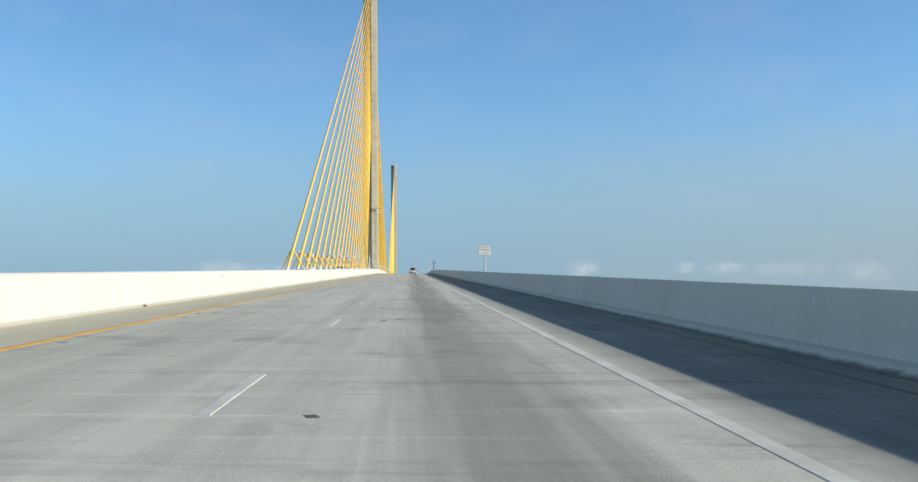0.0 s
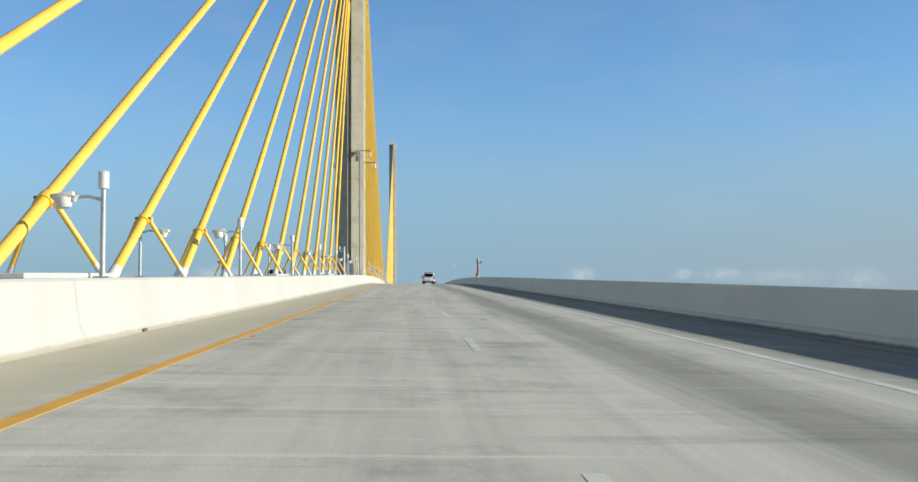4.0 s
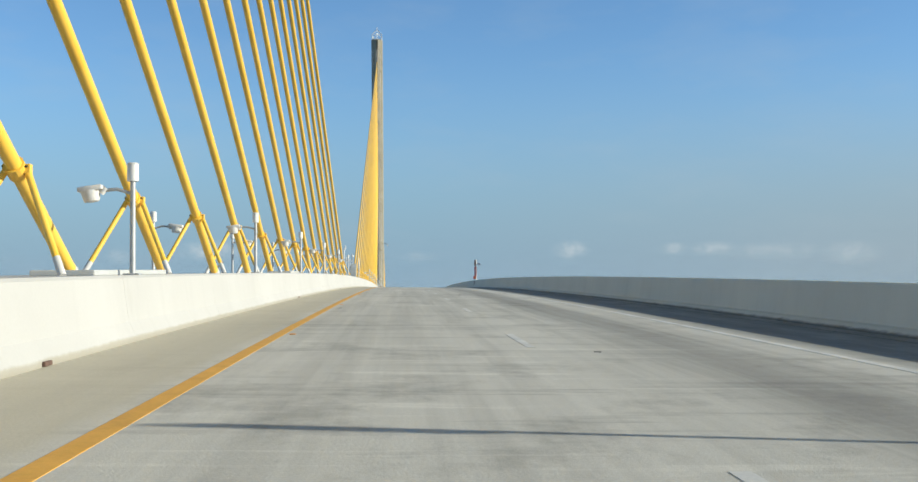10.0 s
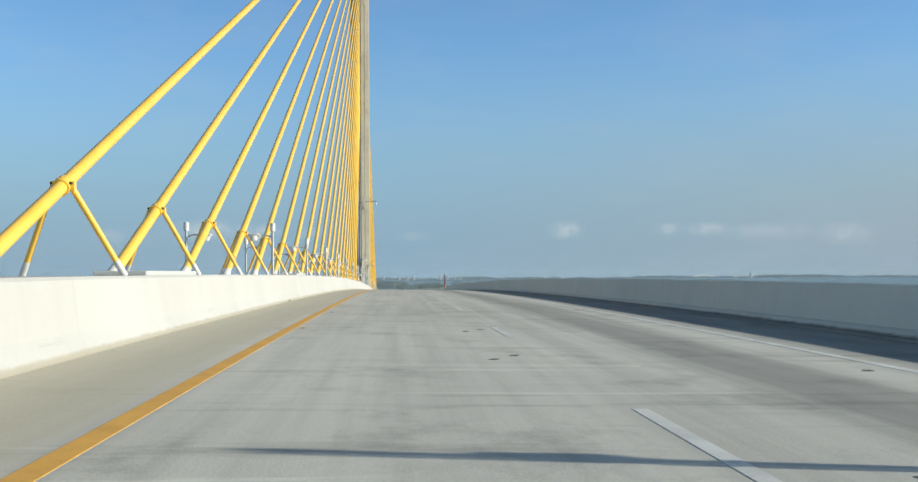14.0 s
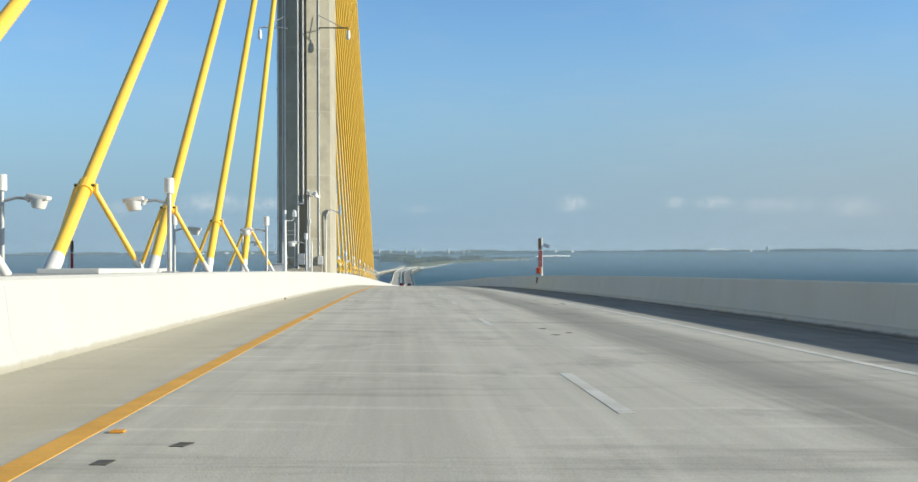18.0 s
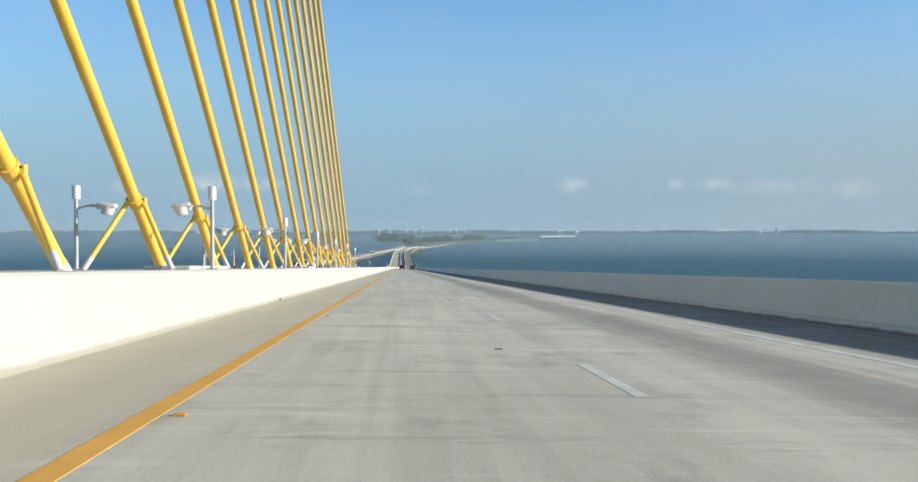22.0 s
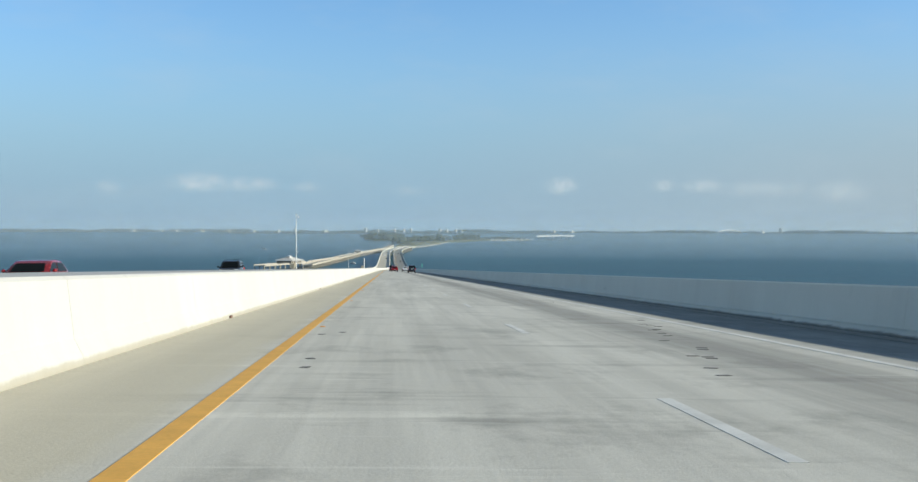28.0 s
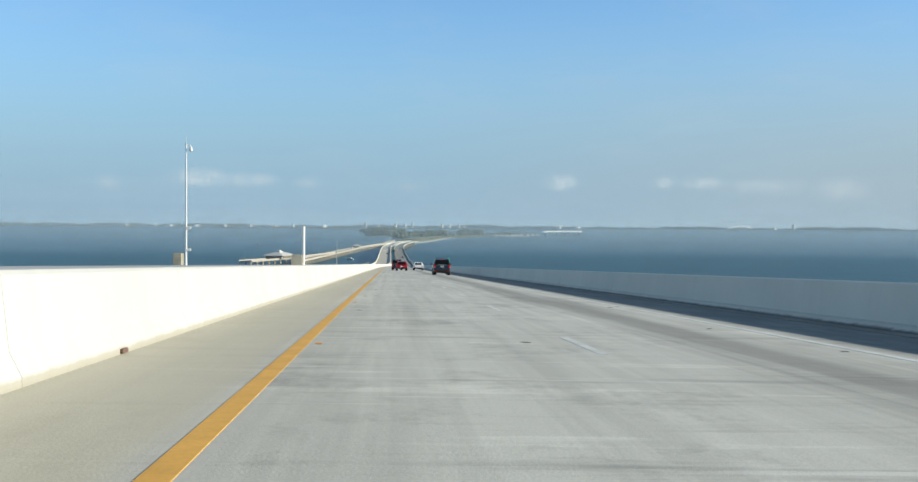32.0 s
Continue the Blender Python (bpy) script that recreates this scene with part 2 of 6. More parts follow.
def deck_material():
    """Worn pale concrete with wheel tracks, rubber streaks, patches and transverse grooves."""
    k = Nodes("deck_concrete")
    broad = k.noise(1.0, 5.0, 0.65, k.scaled(0.35, 0.07, 0.35))
    streak = k.noise(1.0, 4.0, 0.7, k.scaled(1.9, 0.035, 1.0))
    blot = k.noise(1.0, 6.0, 0.7, k.scaled(0.7, 0.45, 0.5))
    grain = k.noise(55.0, 3.0)
    across = k.noise(1.0, 5.0, 0.7, k.scaled(0.16, 1.1, 0.5))
    c = k.mix(k.ramp(broad, [(0.3, 0.0), (0.7, 1.0)]), (0.54, 0.525, 0.465), (0.67, 0.65, 0.58))
    c = k.mix(0.42, c, k.ramp(streak, [(0.36, 0.6), (0.6, 1.0)]), "MULTIPLY")
    c = k.mix(0.6, c, k.ramp(blot, [(0.32, 0.55), (0.46, 1.0)]), "MULTIPLY")
    c = k.mix(0.6, c, k.ramp(across, [(0.3, 0.5), (0.45, 1.0), (0.6, 1.0), (0.68, 1.3)]), "MULTIPLY")
    # thin pale scrapes across the lanes and pale worn tracks along them
    scrape = k.noise(1.0, 5.0, 0.65, k.scaled(0.22, 3.2, 0.5))
    c = k.mix(k.ramp(scrape, [(0.60, 0.0), (0.70, 0.5)]), c, (0.80, 0.78, 0.71))
    track = k.noise(1.0, 3.0, 0.6, k.scaled(2.2, 0.012, 0.5))
    c = k.mix(k.ramp(track, [(0.58, 0.0), (0.70, 0.22)]), c, (0.78, 0.76, 0.69))
    rut = k.noise(1.0, 5.0, 0.65, k.scaled(0.25, 1.6, 0.5))
    c = k.mix(k.ramp(rut, [(0.62, 0.0), (0.72, 0.45)]), c, (0.24, 0.235, 0.21))
    # oil and rubber down the middle of the slow lane, paler dust beside the lines
    lane = k.maths("ABSOLUTE", k.maths("SUBTRACT", k.part(0), 9.25))
    band = k.ramp(k.maths("ADD", lane, k.maths("MULTIPLY", k.maths("SUBTRACT", streak, 0.5), 1.2)), [(0.25, 1.0), (1.15, 0.0)])
    c = k.mix(k.maths("MULTIPLY", band, 0.55), c, (0.16, 0.155, 0.14))
    # yellowish dust on the median shoulder
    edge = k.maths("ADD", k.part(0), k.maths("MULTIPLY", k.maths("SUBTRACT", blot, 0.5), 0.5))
    c = k.mix(k.ramp(k.maths("MULTIPLY", edge, 0.1), [(0.315, 0.75), (0.345, 0.0)]), c, (0.55, 0.505, 0.385))
    # outer shoulder: mottled grime, darkened further to paint in the parapet's shade
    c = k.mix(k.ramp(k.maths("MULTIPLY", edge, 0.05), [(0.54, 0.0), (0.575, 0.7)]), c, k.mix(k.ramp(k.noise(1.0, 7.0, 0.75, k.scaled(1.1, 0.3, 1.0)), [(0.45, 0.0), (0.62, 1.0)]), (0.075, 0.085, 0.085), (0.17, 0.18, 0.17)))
    c = k.mix(0.3, c, k.ramp(grain, [(0.3, 0.5), (0.7, 1.0)]), "MULTIPLY")
    return k.done(c, 0.85, 0.0, grain, 0.35, 0.01)


def parapet_material(name, dark, light, base=0.0, grime=0.6, top=0.09, dirt=(0.27, 0.235, 0.15)):
    """Chalky cast concrete with rain streaks and a dirty foot."""
    k = Nodes(name)
    place = k.n.new("ShaderNodeNewGeometry").outputs["Position"]
    broad = k.noise(0.22, 6.0, 0.65, place)
    run = k.noise(1.0, 4.0, 0.7, k.scaled(0.9, 0.9, 0.12, place))
    grain = k.noise(30.0, 4.0)
    c = k.mix(k.ramp(broad, [(0.3, 0.0), (0.7, 1.0)]), dark, light)
    c = k.mix(0.10, c, k.ramp(run, [(0.3, 0.5), (0.5, 1.0)]), "MULTIPLY")
    foot = k.maths("ADD", k.maths("SUBTRACT", k.part(2), base), k.maths("MULTIPLY", k.maths("SUBTRACT", k.noise(2.2, 6.0, 0.75, place), 0.5), 0.10))
    c = k.mix(k.ramp(foot, [(0.0, grime), (top * 0.6, grime * 0.8), (top, 0.0)]), c, dirt)
    scuff = k.noise(1.0, 5.0, 0.6, k.scaled(0.5, 0.22, 2.2, place))
    c = k.mix(k.ramp(scuff, [(0.70, 0.0), (0.80, 0.5)]), c, (0.16, 0.15, 0.13))
    stain = k.noise(1.0, 4.0, 0.7, k.scaled(1.2, 0.55, 0.05, place))
    c = k.mix(k.ramp(stain, [(0.66, 0.0), (0.76, 0.28)]), c, (0.22, 0.21, 0.18))
    c = k.mix(0.1, c, k.ramp(grain, [(0.3, 0.6), (0.7, 1.0)]), "MULTIPLY")
    c = k.mix(0.04, c, k.ramp(k.own(), [(0.0, 0.6), (1.0, 1.0)]), "MULTIPLY")
    return k.done(c, 0.85, 0.0, grain, 0.12, 0.006)


def pylon_material():
    """Tan cast concrete with lift joints and rain stains."""
    k = Nodes("pylon_concrete")
    broad = k.noise(0.35, 5.0)
    run = k.noise(1.0, 5.0, 0.7, k.scaled(1.3, 1.3, 0.06))
    lift = k.maths("ABSOLUTE", k.maths("SUBTRACT", k.maths("FRACT", k.maths("DIVIDE", k.part(2), 3.66)), 0.5))
    grain = k.noise(18.0, 4.0)
    c = k.mix(k.ramp(broad, [(0.3, 0.0), (0.7, 1.0)]), (0.37, 0.335, 0.255), (0.47, 0.43, 0.335))
    c = k.mix(0.35, c, k.ramp(run, [(0.3, 0.6), (0.55, 1.0)]), "MULTIPLY")
    c = k.mix(0.5, c, k.ramp(k.noise(0.8, 6.0, 0.7), [(0.36, 0.62), (0.5, 1.0)]), "MULTIPLY")
    c = k.mix(k.ramp(lift, [(0.0, 0.45), (0.012, 0.0)]), c, (0.55, 0.52, 0.46))
    c = k.mix(0.2, c, k.ramp(grain, [(0.3, 0.6), (0.7, 1.0)]), "MULTIPLY")
    return k.done(c, 0.85, 0.0, grain, 0.25, 0.01)


def water_material():
    k = Nodes("bay_water")
    waves = k.noise(0.07, 8.0, 0.7, k.scaled(1.0, 0.6, 1.0))
    patch = k.noise(0.006, 7.0, 0.7, k.scaled(0.5, 1.6, 1.0))
    c = k.mix(k.ramp(patch, [(0.35, 0.0), (0.65, 1.0)]), (0.010, 0.052, 0.054), (0.020, 0.078, 0.078))
    k.done(c, 0.35, 0.0, waves, 0.8, 1.6, IOR=1.33, Specular_IOR_Level=0.3)
    # at a grazing angle the swell turns into a smooth mirror of the low sky
    facing = k.n.new("ShaderNodeLayerWeight")
    gloss = k.n.new("ShaderNodeBsdfGlossy")
    gloss.inputs["Roughness"].default_value = 0.3
    both = k.n.new("ShaderNodeMixShader")
    k.l.new(k.ramp(facing.outputs["Facing"], [(0.950, 0.0), (0.970, 0.03), (0.9765, 0.14)]), both.inputs[0])
    k.l.new(k.b.outputs[0], both.inputs[1])
    k.l.new(gloss.outputs[0], both.inputs[2])
    k.l.new(both.outputs[0], k.n["Material Output"].inputs[0])
    return k.m


OUTWALL = parapet_material("outer_parapet_concrete", (0.56, 0.56, 0.49), (0.62, 0.62, 0.545), -0.21, 0.95, 0.085, (0.05, 0.05, 0.045))
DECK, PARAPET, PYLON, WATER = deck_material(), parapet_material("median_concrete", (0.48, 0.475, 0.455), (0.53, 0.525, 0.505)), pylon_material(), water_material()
YELLOW = paint("yellow_paint", (0.94, 0.555, 0.065), (0.97, 0.605, 0.095), 0.36)
SLEEVE = surface("pale_sleeve", (0.62, 0.61, 0.58), (0.78, 0.77, 0.74), 5.0, 0.6)
GALV = surface("galvanised_steel", (0.42, 0.43, 0.43), (0.58, 0.59, 0.59), 6.0, 0.5, 0.35, 0.08)
WHITE = surface("white_paint", (0.72, 0.72, 0.70), (0.82, 0.82, 0.80), 4.0, 0.45, 0.0, 0.05)
LINE_Y = surface("yellow_road_paint", (0.70, 0.37, 0.06), (0.85, 0.46, 0.08), 2.5, 0.75, 0.0, 0.3, 30.0)
LINE_W = surface("white_road_paint", (0.54, 0.535, 0.50), (0.77, 0.765, 0.73), 1.3, 0.75, 0.0, 0.3, 25.0)
DARK = surface("dark_steel", (0.02, 0.02, 0.02), (0.05, 0.048, 0.045), 8.0, 0.6, 0.3)


# ---- builders ----
def mesh_of(name, verts, faces, material, smooth=False):
    me = bpy.data.meshes.new(name)
    me.from_pydata(verts, [], faces)
    me.materials.append(material)
    if smooth:
        me.shade_smooth()
    me.update()
    return me


def box(bm, x0, x1, y0, y1, z0, z1, bevel=0.0):
    made = bmesh.ops.create_cube(bm, size=1.0, matrix=Matrix.LocRotScale(((x0 + x1) / 2, (y0 + y1) / 2, (z0 + z1) / 2), None, (x1 - x0, y1 - y0, z1 - z0)))
    if bevel:
        edges = {e for v in made["verts"] for e in v.link_edges}
        bmesh.ops.bevel(bm, geom=list(edges), offset=bevel, segments=2, profile=0.5, affect="EDGES")
    return bm


def tube(bm, a, b, r0, r1=None, sides=12):
    """A closed round bar from a to b."""
    a, b = Vector(a), Vector(b)
    turn = (b - a).to_track_quat("Z", "Y").to_matrix().to_4x4()
    bmesh.ops.create_cone(bm, cap_ends=True, segments=sides, radius1=r0, radius2=r0 if r1 is None else r1, depth=(b - a).length, matrix=Matrix.Translation((a + b) / 2) @ turn)
    return bm


def ball(bm, c, r, sz=1.0, u=14, v=9):
    bmesh.ops.create_uvsphere(bm, u_segments=u, v_segments=v, radius=r, matrix=Matrix.Translation(c) @ Matrix.Diagonal((1, 1, sz, 1)))
    return bm


def loft(bm, rings, close=True):
    """Skin between rings of equal count; capped at both ends."""
    rows = [[bm.verts.new(p) for p in ring] for ring in rings]
    n = len(rows[0])
    for a, b in zip(rows, rows[1:]):
        for i in range(n if close else n - 1):
            bm.faces.new((a[i], a[(i + 1) % n], b[(i + 1) % n], b[i]))
    if close:
        bm.faces.new(list(reversed(rows[0]))), bm.faces.new(rows[-1])
    return bm


def pipe(bm, points, r, sides=8):
    """A bent round pipe through the points, one connected body with mitred bends."""
    ps = [Vector(p) for p in points]
    ways = [(b - a).normalized() for a, b in zip(ps, ps[1:])]
    side = ways[0].orthogonal().normalized()
    rings = []
    for i, p in enumerate(ps):
        w0, w1 = ways[max(i - 1, 0)], ways[min(i, len(ways) - 1)]
        mid = (w0 + w1).normalized()
        side = (side - mid * side.dot(mid)).normalized()
        up = mid.cross(side)
        bend = (w1 - w0)
        wide = 1.0 / max(0.6, mid.dot(w1))
        ring = []
        for k in range(sides):
            a = 2 * math.pi * k / sides
            v = side * math.cos(a) + up * math.sin(a)
            if bend.length > 1e-4:
                v += bend.normalized() * v.dot(bend.normalized()) * (wide - 1.0)
            ring.append(p + v * r)
        rings.append(ring)
    return loft(bm, rings)


def part(name, bm, material, parent=None, label="", smooth=False):
    bmesh.ops.recalc_face_normals(bm, faces=bm.faces)
    me = bpy.data.meshes.new(name)
    bm.to_mesh(me)
    bm.free()
    me.materials.append(material)
    if smooth:
        me.shade_smooth()
        me.set_sharp_from_angle(angle=radians(40))
    ob = new(name, me)
    ob.parent = parent
    if label:
        tagged(ob, label)
    return ob


def thing(name, m, label, category, group=""):
    ob = new(name)
    ob.empty_display_size = 0.3
    ob.matrix_world = m
    return tagged(ob, label, category, group)


def centre(y):
    """Where the middle of the bridge runs in plan: straight, then easing to the right along the trestle."""
    s = max(0.0, min(1.0, (y - 1050) / 650))
    return 9.0 * s * s * (3 - 2 * s) + 4.0 * (max(0.0, y - 1650) / 1135) ** 2 + 23.0 * (max(0.0, y - 2300) / 485) ** 2


def spread(y):
    """How far the two carriageways part on the trestle."""
    s = max(0.0, min(1.0, (y - 900) / 600))
    return 1.3 * s * s * (3 - 2 * s)


def stations(y0, y1):
    out, y = [], y0
    while y < y1 - 0.5:
        out.append(y)
        y += 6.0 if y < 1000 else 15.0 if y < 2100 else 40.0
    return out + [y1]


def sweep(name, profile, y0, y1, material, side=0):
    """A long body with a closed section of (x, z) that follows the road; side +1 or -1: on that carriageway."""
    ys, n = stations(y0, y1), len(profile)
    verts = [(x * (side or 1) + centre(y) + side * spread(y), y, road(y) + z + (fall(x) if side else 0.0)) for y in ys for x, z in profile]
    faces = [(i * n + k, i * n + (k + 1) % n, (i + 1) * n + (k + 1) % n, (i + 1) * n + k) for i in range(len(ys) - 1) for k in range(n)]
    faces += [tuple(range(n)), tuple(range((len(ys) - 1) * n, len(ys) * n))]
    bm = bmesh.new()
    bm.from_mesh(mesh_of(name, verts, faces, material))
    return part(name, bm, material)


# ---- the bridge ----
Y0, Y1 = -420.0, 2880.0
OUT_TOP = 14.03
for side, tag in ((1, "northbound"), (-1, "southbound")):
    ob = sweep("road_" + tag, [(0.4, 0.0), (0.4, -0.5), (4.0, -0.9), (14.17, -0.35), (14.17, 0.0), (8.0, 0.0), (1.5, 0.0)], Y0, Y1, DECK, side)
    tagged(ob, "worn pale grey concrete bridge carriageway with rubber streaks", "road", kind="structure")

# ---- parapets ----
HB = 0.8645      # height of the outer parapet
HM = 0.910     # height of the median
OUTER = [(13.46, -0.02), (13.48, 0.03), (13.62, 0.10), (13.82, 0.125), (13.93, HB - 0.03), (13.96, HB), (14.16, HB), (14.19, HB - 0.03), (14.19, -0.3)]
INNER = [(1.745, -0.02), (1.745, 0.075), (1.645, 0.27), (1.57, HM - 0.04), (1.526, HM), (-1.526, HM), (-1.57, HM - 0.04), (-1.645, 0.27), (-1.745, 0.075), (-1.745, -0.02)]
NEAR = (-300.0, 896.0)
PIECE = 7.313


def segment_mesh(name, profile, length, material, ends=0.0018):
    n = len(profile)
    verts = [(x, y, z) for y in (-length / 2 + ends, length / 2 - ends) for x, z in profile]
    faces = [(k, (k + 1) % n, n + (k + 1) % n, n + k) for k in range(n)] + [tuple(range(n)), tuple(range(n, 2 * n))]
    bm = bmesh.new()
    bm.from_mesh(mesh_of(name, verts, faces, material))
    bmesh.ops.recalc_face_normals(bm, faces=bm.faces)
    me = bpy.data.meshes.new(name)
    bm.to_mesh(me)
    bm.free()
    me.materials.append(material)
    return me


def run_of_segments(name, profile, label, side, material):
    """A parapet cast in lengths with open joints, over the part that is driven past."""
    top = tagged(new(name), label, "barrier", kind="structure")
    me = segment_mesh("parapet_segment", profile, PIECE, material)
    count = int((NEAR[1] - NEAR[0]) / PIECE)
    for i in range(count):
        y = NEAR[0] + PIECE * (i + 0.5)
        slope = math.atan2(road(y + 3) - road(y - 3), 6.0)
        ob = new("parapet_segment", me)
        ob.parent = top
        zrot = Matrix.Identity(4) if side > 0 else Matrix.Rotation(math.pi, 4, "Z")
        ob.matrix_world = Matrix.Translation((0, y, road(y))) @ Matrix.Rotation(slope, 4, "X") @ zrot
    return NEAR[0] + PIECE * count


end = run_of_segments("wall_outer_northbound", [(x, z + fall(x)) for x, z in OUTER], "pale grey concrete outer parapet with a stained foot", 1, OUTWALL)
run_of_segments("wall_median", INNER, "chalky white concrete median barrier lit by the sun", 1, PARAPET)
for side, tag in ((1, "northbound"), (-1, "southbound")):
    for a, b in ((Y0, NEAR[0]), (end, Y1)):
        tagged(sweep("wall_outer_" + tag + "_far", OUTER, a, b, OUTWALL, side), "pale concrete parapet running on along the bridge", "barrier", kind="structure")
    tagged(sweep("wall_inner_" + tag + "_far", [(1.755, 0.0), (1.755, 0.075), (1.64, 0.3), (1.575, HM), (1.36, HM), (1.36, -0.2)], end, Y1, PARAPET, side), "pale concrete inner parapet of the far bridge", "barrier", kind="structure")
tagged(sweep("wall_outer_southbound", OUTER, NEAR[0], end, OUTWALL, -1), "pale concrete outer parapet of the oncoming carriageway", "barrier", kind="structure")
tagged(sweep("wall_median_far", INNER, Y0, NEAR[0], PARAPET), "chalky white concrete median barrier", "barrier", kind="structure")
tagged(sweep("wall_median_far", [(1.355, HM - 0.02), (-1.355, HM - 0.02), (-1.355, -0.2), (1.355, -0.2)], end, 900.0, PARAPET), "chalky white concrete median top", "barrier", kind="structure")
tagged(sweep("girder", [(-6.5, -0.7), (-3.6, -4.4), (3.6, -4.4), (6.5, -0.7)], Y0, 950.0, PARAPET), "grey concrete box girder under the deck", "girder", kind="structure")


def line(name, x, width, y0, y1, material, side, label):
    z = 0.004
    ob = sweep(name, [(x - width / 2, z), (x + width / 2, z), (x + width / 2, -0.01), (x - width / 2, -0.01)], y0, y1, material, side)
    return tagged(ob, label, "road marking", kind="structure")


for side, tag in ((1, "northbound"), (-1, "southbound")):
    line("median_line_" + tag, 3.51, 0.17, Y0, Y1, LINE_Y, side, "solid yellow line along the median shoulder")
    line("edge_line_" + tag, 10.784, 0.15, Y0, Y1, LINE_W, side, "worn solid white edge line")

# ---- pylons ----
SHIFT = -0.03


def pylon_ring(z, deck):
    """Section of a pylon at height z above its deck: two blunt wedges with a slot up the middle of each end."""
    s = max(0.0, min(1.0, z / 70.0))
    a, w, c = 3.85 - 1.1 * s, 1.55, 1.51
    right = [(0.24, -a + 0.45), (0.24, -a), (c, -a + 0.62), (w, 0.0), (c, a - 0.62), (0.24, a), (0.24, a - 0.45)]
    return [(x + SHIFT, y, deck + z) for x, y in right] + [(-x + SHIFT, y, deck + z) for x, y in reversed(right)]


def build_pylon(y):
    deck = road(y)
    ob = thing("pylon", pose(0, y, 0), "tall tan concrete bridge pylon rising from the median", "pylon", "pylons")
    bm = bmesh.new()
    slope = (road(y + 5) - road(y - 5)) / 10.0
    foot = [(px, py, pz + slope * py) for px, py, pz in pylon_ring(HM - 0.03, deck)]
    loft(bm, [foot] + [pylon_ring(z, deck) for z in (3, 6, 14, 22, 30, 38, 46, 54, 62, 70.8)])
    part("shaft", bm, PYLON, ob)
    bm = bmesh.new()
    loft(bm, [[(x * k, yy * 1.1, z) for x, yy in ((-3, -9), (3, -9), (3, 9), (-3, 9))] for z, k in ((-3, 2.2), (6, 2.2), (6.2, 1.7), (deck - 9, 1.5), (deck - 4.3, 1.2))])
    part("pier", bm, PYLON, ob)
    # crown with open frame and lightning rods
    bm = bmesh.new()
    top = deck + 70.8
    box(bm, -1.2 + SHIFT, 1.2 + SHIFT, -2.4, 2.4, top - 0.1, top + 0.25, 0.05)
    part("cap", bm, PYLON, ob)
    bm = bmesh.new()
    for yy in (-2.2, 2.2):
        for sx in (-1.3, 1.3):
            pipe(bm, [(sx + SHIFT, yy, top), (sx + SHIFT, yy, top + 1.5), (SHIFT, yy, top + 2.9)], 0.09)
        tube(bm, (SHIFT, yy, top + 0.2), (SHIFT, yy, top + 3.6), 0.07)
        tube(bm, (-1.3 + SHIFT, yy, top + 1.5), (1.3 + SHIFT, yy, top + 1.5), 0.05)
    for sx, zz in ((-1.3, 1.5), (1.3, 1.5), (0.0, 2.9)):
        tube(bm, (sx + SHIFT, -2.2, top + zz), (sx + SHIFT, 2.2, top + zz), 0.06)
    part("crown_frame", bm, WHITE, ob, "white steel crown frame with a peaked top")
    return ob


PYLON_OBS = [build_pylon(y) for y in PYLONS]

# ---- stays ----
FIRST = {(PYLONS[0], -1): (27.72, 7.22), (PYLONS[0], 1): (27.86, 7.22), (PYLONS[1], -1): (28.48, 7.22), (PYLONS[1], 1): (27.68, 7.22)}
SADDLE_0, SADDLE_STEP = 31.5, 1.66


